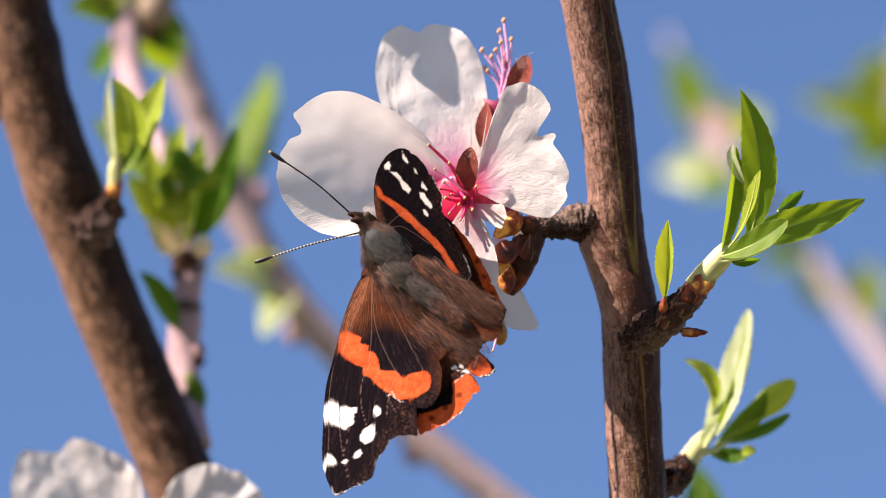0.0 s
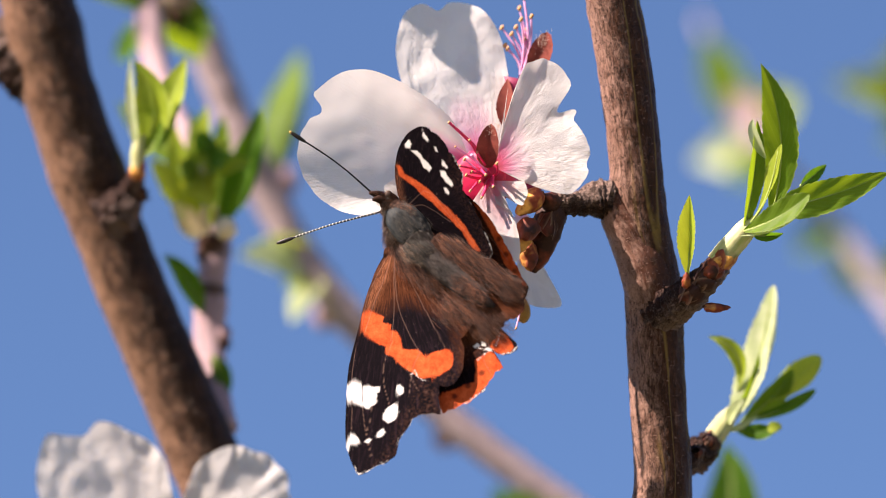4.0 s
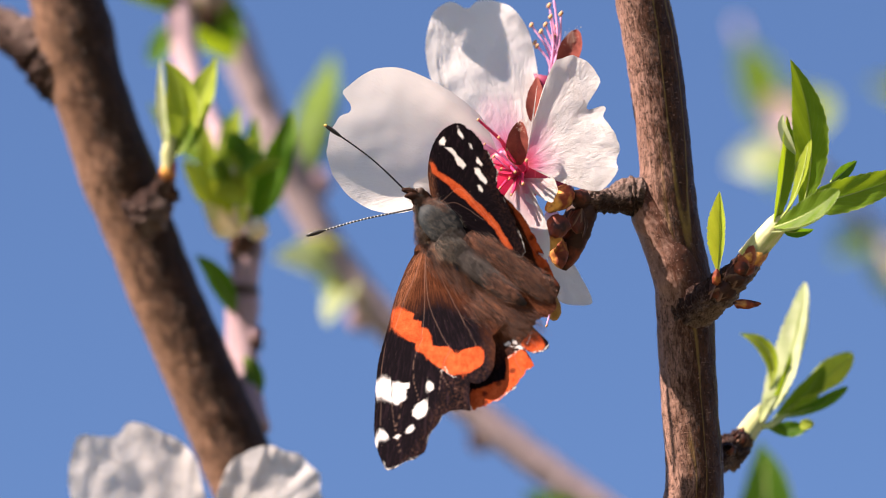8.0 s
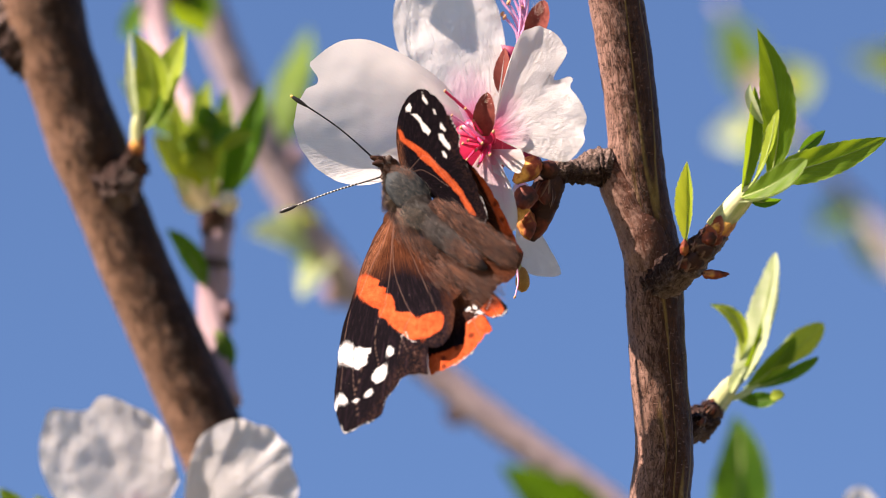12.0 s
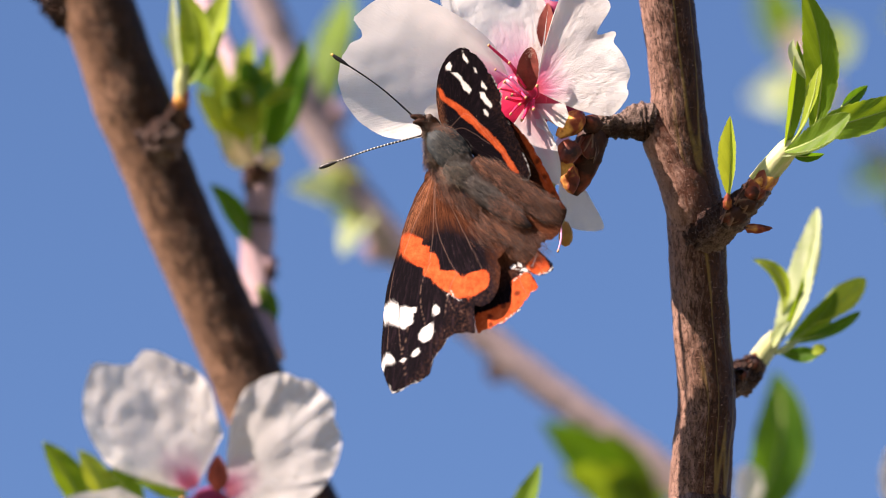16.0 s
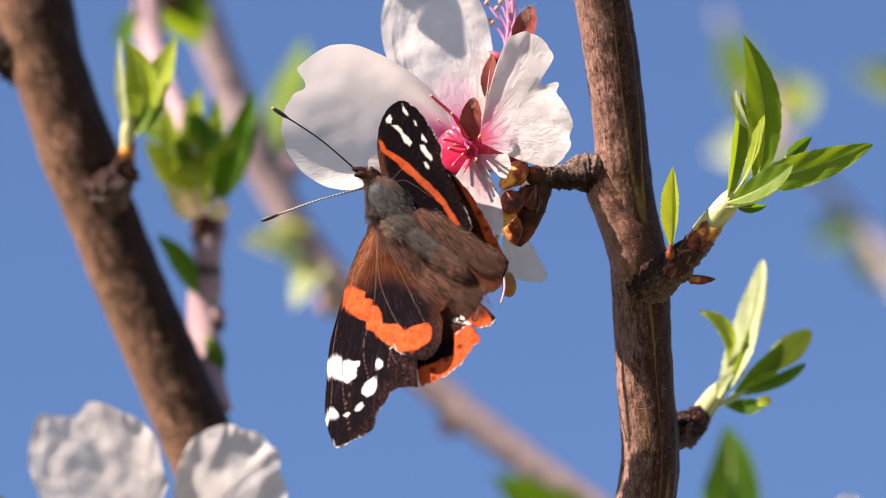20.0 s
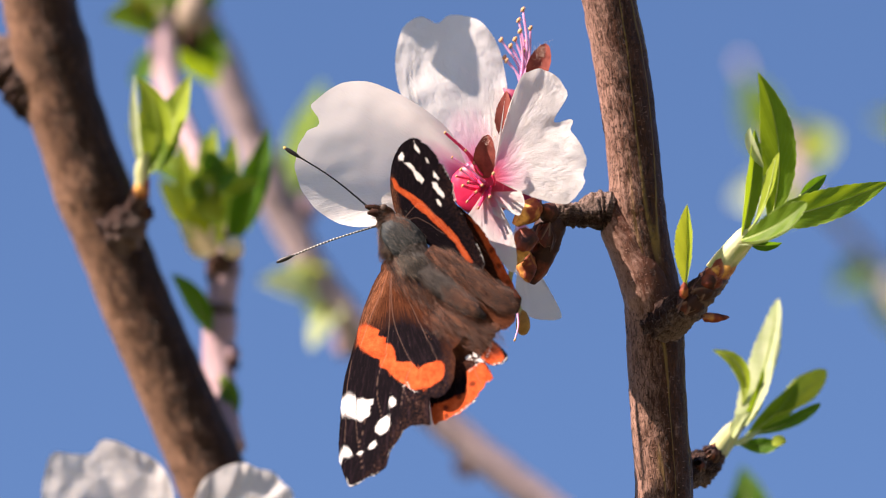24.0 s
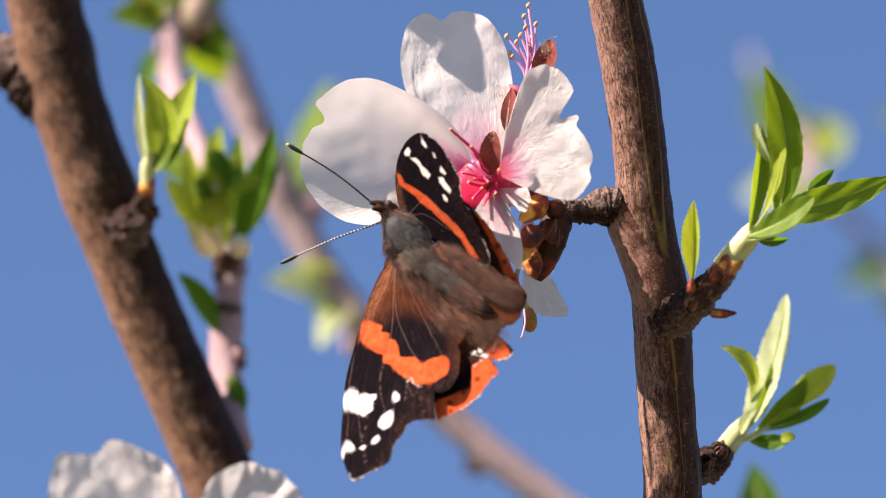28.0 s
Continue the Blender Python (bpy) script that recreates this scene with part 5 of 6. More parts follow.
leaf(lbloom, (-41.4, 33.0, -46.0), (-41.2, 31.0, -40.8), 3.0, SEPAL, (0, -0.4, 0), (0, -1, 0.1), 0.3, 0.0, 0.02, "dark red sepal", O_LB, n=18, m=5, rib=False, name="sepal")
leaf(lbloom, (-39.1, 38.0, -43.1), (-39.1, 40.0, -36.0), 2.0, STEM_GREEN, (0, -0.2, 0), (0, -1, 0.1), 0.3, 0.0, 0.02, "greenish sepal", O_LB, n=18, m=5, rib=False, name="sepal")
for k in range(14):
    a = rnd.uniform(0, 6.28)
    r = rnd.uniform(1.2, 4.0)
    stamen(lbloom, np.asarray(O_LB) + (0, 1, -2.0), np.asarray(O_LB) + (r * math.cos(a) - 0.6, -4.5, r * math.sin(a) - 1.5), (0, -0.4, 0), O_LB, 0.18, CALYX_DARK)
part("stalk", tube("stalk", [(*(-43.2, 40.0, -49.0), 1.5), (*(-39.4, 42.0, -53.5), 1.6), (*(-34.9, 44.0, -57.6), 1.8), (*(-31.7, 44.0, -58.5), 2.0)], BARK_ROUGH, 14, 12, 0.1, 0.6, origin=O_LB), lbloom, "short brown stalk")
O_LL = (-56.3, 36.0, -46.7)
ll_leaves = thing("leaf_shoot", O_LL, "small deep green leaves spreading beneath the crinkled blossom", "leaves", "leaf shoots")
for b0, b1, wd, mt in (((-60.3, 37.0, -48.6), (-65.8, 35.0, -38.7), 4.4, LEAF), ((-56.8, 37.0, -48.7), (-60.9, 36.0, -39.9), 3.8, LEAF_FAR), ((-52.5, 38.0, -48.4), (-57.7, 37.0, -42.9), 4.0, LEAF),
                       ((-46.2, 38.0, -46.9), (-53.1, 36.0, -44.3), 4.0, LEAF)):
    leaf(ll_leaves, b0, b1, wd, mt, (0.2, 0, 0.4), (0.2, -0.85, 0.4), 0.35, 0.3, 0.03, "", O_LL, n=26, m=5)
part("stem", tube("stem", [(*(-56.0, 37.0, -48.7), 0.6), (*(-49.4, 38.0, -50.0), 0.9), (*(-42.8, 40.0, -49.8), 1.2)], STEM_GREEN, 12, 10, origin=O_LL), ll_leaves)
O_WR = (53.6, 60.0, -46.2)
white_r = thing("blossom", O_WR, "blurred white petals at the edge of the spray", "flower", "blossoms")
petal(white_r, (53.9, 60.0, -51.0), 44.1, 152.4, (5.7, 7.0, 8.3, 9.4, 8.8, 6.5, 4.6, 3.2, 1.8), (0, 0), 0.8, 0.5, 4, 3.3, PETAL_FAR, origin=O_WR, fine=False)
part("stalk", tube("stalk", [(*(54.0, 60.0, -50.6), 1.0), (*(54.6, 60.0, -59.1), 1.4), (75.0, 20.0, -200.0, 2.5), (60.0, -70.0, -340.0, 4.0), (*FORK, 6.0)], BARK_TWIG, 30, 12, origin=O_WR), white_r, "thin stalk")

# ---- blossom higher on the near limb, whose shade falls on the one below ----
O_HB = tuple(np.array((0.4, 13.0, 25.6)) + 44.0 * unit(SUN_SIDE))
high = thing("blossom", O_HB, "white almond blossom on a side twig above the others", "flower", "blossoms")
petal(high, O_HB, 85, 230, (2.9, 4.5, 5.9, 5.4, 3.8), (-0.2, 0.3), 0.3, 0.5, 3, 1.2, origin=O_HB, fine=False)
petal(high, O_HB, 220, 350, (3.8, 5.6, 6.6, 5.6, 3.5), (-0.2, 0.3), 0.3, 0.5, 3, 3.2, origin=O_HB, fine=False)
petal(high, O_HB, -15, 95, (3.0, 4.4, 5.4, 4.0, 2.9), (-0.2, 0.3), 0.3, 0.5, 3, 2.2, origin=O_HB, fine=False)
part("stalk", tube("stalk", [(*O_HB, 1.4), (-34.0, 9.0, 66.0, 1.2), (-26.0, 14.0, 78.0, 1.3), (-4.0, 18.0, 84.0, 1.5), (13.5, 9.5, 77.0, 1.8)], BARK, 24, 12, 0.08, 0.5, origin=O_HB), high, "thin side twig")

# ---- the butterfly ----
O_BF = (-2.9, -3.0, -2.9)
butterfly = thing("butterfly", O_BF, "red admiral butterfly, worn wings half open, feeding on a blossom", "butterfly")


def local(p):
    return np.asarray(p, float) - np.asarray(O_BF)


def reach(outline, a):
    """How far a closed outline about the hinge reaches at each angle a (radians)."""
    p = np.asarray(outline, float)
    ang = np.unwrap(np.arctan2(p[:, 1], p[:, 0]))
    if ang[-1] < ang[0]:
        ang, p = ang[::-1], p[::-1]
    ang = np.maximum.accumulate(ang) + 1e-5 * np.arange(len(ang))
    return np.interp(a, ang, np.hypot(p[:, 0], p[:, 1]))


def near_line(line, x, z):
    """Distance to a polyline."""
    p, far = np.asarray(line, float), np.full(len(x), 1e9)
    for a, b in zip(p[:-1], p[1:]):
        d = b - a
        u = np.clip(((x - a[0]) * d[0] + (z - a[1]) * d[1]) / max(d @ d, 1e-9), 0, 1)
        far = np.minimum(far, np.hypot(x - a[0] - u * d[0], z - a[1] - u * d[1]))
    return far


def wing(name, label, base, outline, slope, cup=0.1, orange=(), white=(), brown=(), tan=(), speckled=(), veins=(), dots=(), seed=0.0, na=200, nr=170, frayed=0.05, fringe=()):
    """A wing on its hinge. outline: its edge from one end to the other, in mm right and up from the hinge; orange, white, brown,
    tan and speckled: outlines of its coloured fields; veins: lines; dots: (x, z, radius) dark marks; fringe: lines of white scales along its edge."""
    p = np.asarray(outline, float)
    ends = np.unwrap(np.arctan2(p[:, 1], p[:, 0]))
    a = np.linspace(ends.min(), ends.max(), na)
    rim = reach(outline, a)
    edge = np.array([noise.noise(Vector((q * 9.0, seed, 0.0))) + 0.8 * noise.noise(Vector((q * 31.0, seed, 4.0))) for q in a])
    rim = rim * (1 - frayed * np.clip(edge, -0.15, 1))
    r = np.linspace(0.0, 1, nr) ** 0.75
    x, z = (r[:, None] * rim * np.cos(a)).ravel(), (r[:, None] * rim * np.sin(a)).ravel()
    rr, aa = np.repeat(r, na), np.tile(np.linspace(-1, 1, na), nr)
    flat = np.stack([x, 0 * x, z], -1)
    y = slope[0] * x + slope[1] * z - cup * rr**2 + 0.22 * wobble(flat, 0.20, seed) * rr + 0.05 * wobble(flat, 0.9, seed + 3) * rr
    n1, n2, n3 = wobble(flat, 0.9, seed), wobble(flat, 2.6, seed + 4), wobble(flat, 6.5, seed + 31)
    wx, wz = x + 0.14 * n1 + 0.07 * n2, z + 0.14 * wobble(flat, 0.8, seed + 7) + 0.07 * wobble(flat, 2.4, seed + 11)

    def field(polys, soft, rag=0.10):
        m = np.zeros(len(x))
        for q in polys:
            m = np.maximum(m, soft_step(inside(q, wx, wz) + rag * n3, soft))
        return m

    band, pale, earth = field(orange, 0.16), field(white, 0.12, 0.05), field(brown, 2.6, 0.5)
    sand, dusty = field(tan, 1.3, 0.4), field(speckled, 1.8, 0.8)
    for dx, dz, dr in dots:
        band *= 1 - 0.7 * soft_step(dr - np.hypot(wx - dx, wz - dz), 0.3)
    for line in fringe:
        pale = np.maximum(pale, 0.7 * soft_step(0.02 - near_line(line, x, z) + 0.30 * n3 + 0.12 * n2, 0.12))
    lines = np.zeros(len(x))
    for line in veins:
        lines = np.maximum(lines, np.clip(1.15 - near_line(spline(np.c_[np.asarray(line, float), 0 * np.asarray(line, float)[:, 0]], 14)[:, :2], x + 0.05 * n1, z + 0.05 * n1) / 0.06, 0, 1))
    y = y - 0.05 * lines
    me = mesh_of(name, np.stack([x, y, z], -1), grid_faces(nr, na), WING, np.stack([aa * 0.5 + seed, rr], 1),
                 {"pigment": np.stack([band, pale, earth], 1), "vein": lines, "sand": sand, "dusty": dusty})
    return part(name, me, butterfly, label, local(base))


wing("forewing", "forewing with orange band and white spots on black", (-9.5, 2.0, -2.2),
              ((-0.8, -0.1), (-1.4, -1.6), (-3.0, -4.9), (-3.9, -7.5), (-4.5, -10.1), (-5.2, -12.8), (-6.0, -15.7), (-6.3, -18.3), (-6.4, -21.7), (-6.5, -24.6), (-6.3, -26.9), (-5.8, -28.4), (-4.8, -30.3), (-4.2, -30.2), (-2.7, -29.5), (-1.2, -28.9), (0.2, -28.1), (0.4, -27.4), (0.7, -25.8), (1.1, -25.1), (2.0, -24.0), (2.5, -23.1), (3.3, -22.6), (4.4, -22.4), (5.5, -22.4), (6.3, -22.6), (6.0, -20.4), (6.0, -18.7), (7.1, -18.8), (8.1, -18.3), (9.0, -17.0), (9.4, -15.2), (9.4, -13.7), (8.9, -12.6), (10.7, -10.4)),
              (-0.5, 0.5), 0.2,
              orange=(((-4.3, -9.0), (-3.3, -8.7), (-2.7, -8.9), (-2.2, -9.3), (-1.8, -9.4), (-1.3, -9.6), (-1.5, -10.3), (-0.4, -10.6), (-0.4, -11.4), (0.5, -11.6), (0.8, -12.2), (1.0, -13.1), (1.1, -13.8), (2.1, -14.0), (3.2, -13.9), (3.7, -14.3), (4.2, -14.9), (4.9, -14.4), (5.8, -14.1), (6.8, -13.9), (7.5, -14.1), (7.9, -14.7), (7.9, -15.6), (7.5, -16.5), (6.7, -16.9), (5.9, -17.4), (4.9, -17.6), (3.7, -17.7), (2.5, -17.1), (1.7, -16.5), (0.8, -15.8), (-0.1, -14.9), (-1.1, -14.5), (-1.1, -13.5), (-2.0, -13.3), (-3.0, -12.6), (-3.9, -11.8), (-4.5, -11.0)),),
              white=(((-6.3, -18.8), (-5.6, -18.1), (-4.4, -18.4), (-4.2, -19.2), (-4.2, -21.4), (-5.0, -21.0), (-5.6, -20.6), (-6.1, -20.7), (-6.4, -19.9)), ((-4.1, -18.8), (-3.4, -18.7), (-2.6, -18.9), (-2.2, -19.8), (-2.4, -21.0), (-3.3, -21.6), (-4.1, -21.4)), ((-2.5, -18.9), (-1.9, -18.8), (-1.9, -19.5), (-2.3, -19.6)), ((0.3, -18.9), (0.7, -18.5), (1.2, -18.9), (1.2, -19.6), (0.8, -19.9), (0.3, -19.6)),
                     ((-1.4, -22.5), (-0.9, -21.6), (-0.1, -21.1), (0.5, -21.3), (0.6, -22.1), (0.1, -23.2), (-0.8, -23.6), (-1.4, -23.2)), ((-2.3, -25.3), (-2.0, -24.6), (-1.4, -24.2), (-1.1, -24.7), (-1.6, -25.3), (-2.1, -25.5)), ((-3.8, -26.0), (-3.4, -25.6), (-3.1, -25.7), (-3.4, -26.2), (-3.7, -26.2)), ((-6.3, -26.1), (-5.7, -25.0), (-5.1, -25.2), (-4.5, -26.0), (-5.1, -26.3), (-5.9, -26.3), (-6.1, -27.4), (-6.4, -26.9))),
              brown=(((-0.6, 0.0), (-1.7, -2.6), (-3.0, -5.6), (-3.9, -8.3), (-2.8, -8.9), (-1.3, -9.0), (-0.2, -7.9), (2.4, -7.5), (4.7, -8.6), (7.7, -9.7), (8.8, -13.4), (9.2, -16.3), (9.9, -12.6), (11.4, -9.6), (3.2, -1.5)),),
              tan=(((-0.5, 0.0), (-1.8, -2.6), (-3.3, -6.0), (-4.3, -9.8), (-4.4, -11.4), (-3.9, -11.4), (-3.4, -9.0), (-2.2, -6.8), (-1.0, -4.5), (0.1, -1.5)),),
              speckled=(((0.5, -27.4), (2.5, -23.2), (6.2, -22.3), (5.9, -18.2), (3.2, -18.2), (2.5, -20.8), (0.9, -23.7), (-1.2, -28.2), (-3.4, -29.8)), ((7.6, -13.7), (9.2, -13.4), (9.4, -17.0), (8.1, -18.4), (6.2, -18.7), (4.7, -18.2), (6.6, -17.4), (7.9, -16.3))),
              veins=(((-0.2, -0.4), (-2.1, -3.8), (-3.5, -6.8), (-4.2, -10.5)), ((-0.1, -0.6), (-1.3, -4.5), (-2.7, -7.9), (-3.9, -11.4)), ((0.1, -0.7), (0.0, -4.5), (-0.0, -9.0), (-0.4, -12.7)), ((0.1, -0.7), (0.2, -5.2), (0.8, -9.0), (2.5, -12.7), (3.5, -14.3)), ((0.3, -0.7), (2.4, -5.2), (4.7, -9.7), (6.8, -13.7)), ((-0.2, -12.7), (-1.3, -15.7), (-1.3, -18.6), (-0.5, -21.6)), ((3.5, -14.3), (2.5, -16.4), (2.0, -20.1)), ((-2.9, -18.7), (-3.0, -22.3), (-3.6, -24.5)), ((-5.1, -13.5), (-5.6, -17.2), (-5.6, -21.6), (-5.7, -24.6)), ((-4.2, -21.6), (-3.8, -24.5), (-3.0, -28.2)), ((1.7, -16.4), (3.2, -19.3))),
              seed=1.5, na=260, nr=230, frayed=0.012,
              fringe=(((2.0, -24.2), (2.5, -23.2), (3.4, -22.7), (4.6, -22.5)), ((0.6, -27.0), (0.7, -25.9), (1.2, -25.1)), ((-5.3, -29.4), (-4.6, -30.3), (-2.7, -29.4), (-1.2, -28.8), (0.0, -28.2)), ((2.3, -17.2), (2.8, -16.7), (3.2, -17.5), (4.1, -18.0))))

wing("hindwing", "brown hindwing with a frayed orange edge", (-5.2, -0.4, -4.4),
              ((12.4, -2.1), (13.2, -4.5), (12.9, -6.7), (11.8, -7.7), (10.7, -8.3), (10.1, -9.3), (10.7, -9.9), (11.3, -10.8), (12.2, -11.1), (12.0, -12.0), (11.1, -12.3), (10.1, -12.5), (9.2, -12.2), (8.5, -12.0), (9.2, -12.5), (9.7, -13.2), (10.1, -14.1), (9.4, -14.7), (9.2, -15.4), (8.5, -16.5), (7.3, -17.4), (6.4, -18.0), (5.1, -19.1), (4.0, -19.6), (3.2, -19.8), (2.2, -20.4), (1.7, -19.2), (1.6, -17.5)),
              (-0.45, 0.43), 0.05,
              orange=(((8.3, -11.4), (9.2, -10.3), (10.0, -9.4), (10.7, -9.9), (11.3, -10.8), (11.6, -11.5), (11.0, -12.2), (10.1, -12.5), (9.2, -12.2)), ((6.6, -14.1), (6.4, -13.1), (7.5, -12.5), (8.3, -12.0), (9.2, -12.5), (10.1, -14.1), (9.2, -15.4), (6.4, -18.0), (3.2, -19.8), (2.1, -20.4), (1.9, -18.2), (2.1, -17.3), (2.5, -17.5), (2.8, -18.2), (3.8, -17.5), (5.6, -17.1), (6.4, -16.0)), ((1.6, -17.9), (2.7, -17.3), (6.4, -16.0), (7.3, -17.4), (5.1, -19.1), (2.2, -20.4), (1.7, -19.7))),
              white=(((6.2, -11.2), (6.8, -10.9), (7.1, -11.3), (6.4, -11.5)), ((7.3, -10.7), (7.9, -11.0), (8.0, -11.5), (7.3, -11.3)), ((8.2, -11.5), (8.8, -11.8), (8.5, -12.1), (7.7, -11.8))),
              brown=(((0.0, 0.3), (-1.9, -4.5), (0.4, -10.5), (3.4, -14.2), (6.4, -11.9), (9.4, -10.4), (10.9, -8.9), (13.5, -6.7), (13.1, -3.7), (6.4, -0.0)),),
              tan=(((3.4, -3.0), (6.4, -4.5), (10.1, -7.4), (10.9, -8.3), (8.6, -10.4), (6.4, -10.4), (4.2, -8.2), (1.9, -5.3)), ((0.4, -3.0), (3.4, -7.5), (4.9, -11.2), (3.8, -11.9), (1.5, -8.3), (-1.1, -4.5))),
              speckled=(((4.9, -10.5), (9.4, -7.5), (10.9, -8.6), (9.4, -10.8), (6.4, -12.5), (5.3, -14.1)),),
              veins=(((0.8, -1.5), (4.2, -6.7), (6.4, -10.4)), ((1.5, -1.5), (6.4, -6.0), (9.7, -8.9)), ((0.5, -2.3), (2.3, -7.5), (4.2, -11.9)), ((7.5, -12.8), (8.0, -14.1), (8.8, -15.2)), ((9.2, -10.4), (10.0, -11.1), (10.6, -11.9))),
              dots=[(x, z, 0.38) for x, z in ((7.3, -14.9), (5.5, -16.5), (3.7, -18.0), (9.2, -11.3), (3.8, -19.1))], seed=3.4, na=230, nr=190, frayed=0.03,
              fringe=(((2.4, -20.3), (4.2, -19.5), (6.4, -18.0), (8.6, -16.3), (9.5, -14.6)), ((6.8, -13.1), (8.3, -12.0)), ((9.8, -12.5), (11.3, -12.2), (12.1, -11.4)), ((9.2, -11.3), (9.8, -9.8)), ((6.4, -11.5), (8.3, -11.9))))

wing("forewing", "raised forewing, black with an orange band and white spots", (-6.9, 0.0, 1.2),
              ((-1.2, 1.0), (-1.8, 2.6), (-2.2, 4.5), (-2.3, 6.4), (-2.1, 8.3), (-1.5, 10.0), (-0.4, 11.3), (0.9, 12.1), (2.0, 12.0), (3.0, 11.4), (4.2, 10.2), (5.4, 8.5), (6.3, 6.9), (6.9, 5.7), (6.7, 4.7), (6.9, 3.5), (7.8, 2.0), (8.7, 0.4), (9.4, -1.5), (10.2, -3.2), (10.6, -4.7), (10.2, -5.4), (9.1, -5.3), (7.8, -4.8), (5.1, -3.4)),
              (-1.0, -0.6), -0.2,
              orange=(((-2.2, 7.1), (-1.7, 7.0), (-0.9, 6.0), (0.2, 5.2), (1.5, 4.4), (2.7, 3.4), (4.0, 2.0), (5.5, 0.7), (6.8, -0.8), (7.9, -2.6), (8.8, -4.0), (9.0, -4.5), (8.4, -4.4), (7.5, -3.5), (6.6, -1.9), (5.4, -0.5), (4.0, 0.8), (2.5, 2.2), (1.2, 3.1), (0.6, 4.0), (-0.5, 4.9), (-1.8, 5.9)),),
              white=(((-0.9, 9.9), (-0.3, 10.5), (0.0, 9.9), (-0.1, 9.3), (-0.7, 9.4)), ((-0.1, 9.1), (0.8, 9.0), (1.5, 8.0), (2.3, 7.2), (2.6, 6.6), (2.3, 6.2), (1.7, 6.8), (1.2, 7.7), (0.5, 8.4)), ((1.5, 11.7), (1.8, 11.2), (2.4, 10.3), (2.1, 10.1), (1.6, 10.7)), ((3.0, 9.5), (3.3, 9.3), (3.5, 8.7), (3.2, 8.9)),
                     ((4.1, 7.7), (4.4, 7.5), (4.8, 6.6), (4.6, 6.5), (4.1, 6.9)), ((3.8, 6.3), (4.4, 6.2), (4.9, 5.4), (5.5, 4.4), (5.3, 4.2), (4.5, 4.8), (3.9, 5.6)), ((4.2, 4.0), (4.6, 4.0), (5.0, 3.4), (4.9, 3.1), (4.4, 3.4))),
              tan=(((-2.1, 7.0), (-2.3, 5.6), (-2.1, 3.4), (-1.4, 1.3), (-0.9, 1.1), (-1.6, 3.4), (-1.8, 5.6)),),
              speckled=(((5.4, 8.5), (6.9, 5.7), (6.7, 4.7), (8.7, 0.4), (10.6, -4.7), (10.2, -5.4), (7.8, -4.8), (9.2, -3.4), (7.7, 0.4), (5.9, 4.1), (5.1, 7.1)),),
              veins=(((-1.2, 1.1), (-0.2, 2.2), (1.5, 3.7)), ((-0.2, 1.6), (1.7, 1.7), (5.1, -0.5)), ((1.7, 3.7), (2.7, 3.0), (5.1, 0.1)), ((1.5, 3.7), (3.6, 2.5), (8.1, -3.4))), seed=5.2, frayed=0.03,
              fringe=(((5.6, 8.2), (6.9, 5.7), (6.7, 4.7), (7.9, 2.0)), ((9.4, -1.5), (10.2, -3.2), (10.6, -4.7), (10.2, -5.4), (9.0, -5.2), (7.8, -4.8))))

wing("hindwing", "dark hindwing with an orange-brown border", (-4.8, 3.0, -1.6),
              ((12.4, -8.4), (12.9, -7.5), (13.2, -6.4), (12.3, -5.1), (11.2, -2.8), (10.3, -0.9), (9.4, 0.8), (8.4, 2.4), (7.3, 3.8), (6.4, 4.7), (5.2, 5.8), (3.0, 6.5)),
              (-1.0, -0.7), -0.3,
              orange=(((6.0, 4.8), (7.3, 3.9), (9.4, 0.9), (11.2, -2.7), (12.6, -5.4), (13.0, -6.4), (12.0, -6.2), (10.6, -4.3), (9.6, -2.2), (8.8, -0.2), (7.9, 1.7), (6.9, 3.5)),),
              brown=(((6.0, 4.8), (9.4, 0.9), (13.0, -6.4), (12.4, -8.4), (9.7, -4.3), (6.0, 2.4)),), speckled=(((12.0, -5.8), (13.2, -6.4), (12.4, -8.4), (11.1, -7.3)),),
              dots=[(x, z, 0.35) for x, z in ((10.3, -2.1), (11.4, -4.3), (9.3, 0.0))], veins=(((6.0, 3.2), (10.5, -2.8)),), seed=7.4, na=110, nr=120, frayed=0.02)

# body
AX = unit(np.array((2.3, -8.0, -8.9)) - np.array((-10.1, 0.0, 3.1)))
turn_b = towards(AX)
part("thorax", blob("thorax", (2.6, 2.4, 3.8), SKIN, 26, 36, 0.0, 0.07, turn_b, local((-7.6, -1.2, 0.4))), butterfly, "blue-grey furred thorax")
part("abdomen", tube("abdomen", with_radius([(-6.3, -2.0, -1.9), (-3.9, -4.0, -4.6), (-1.2, -6.0, -6.9), (1.6, -8.0, -9.0), (3.8, -9.0, -10.5)], (2.4, 1.9, 1.6, 1.2, 0.3)), SKIN_DARK, 60, 22, 0.05, 0.8, origin=O_BF, rings=0.02), butterfly, "dark furred abdomen")
part("wing_root", blob("wing_root", (1.6, 1.4, 2.2), SKIN_BROWN, 12, 16, 0.0, 0.1, turn_b, local((-8.4, 1.0, -2.8))), butterfly, "furred wing root")
part("wing_fold", tube("wing_fold", with_radius([(-4.2, -3.0, -2.2), (-0.3, -4.4, -4.4), (3.8, -6.4, -7.2), (7.2, -8.0, -9.5)], (1.6, 1.7, 1.5, 0.6)), SKIN_BROWN, 30, 16, 0.06, 0.8, origin=O_BF), butterfly, "dark inner fold of the hindwing")
head_ob = part("head", blob("head", (1.35, 1.35, 1.35), SKIN_BROWN, 14, 18, 0.0, 0.05, turn_b, local((-10.0, 0.0, 3.4))), butterfly, "small brown head")
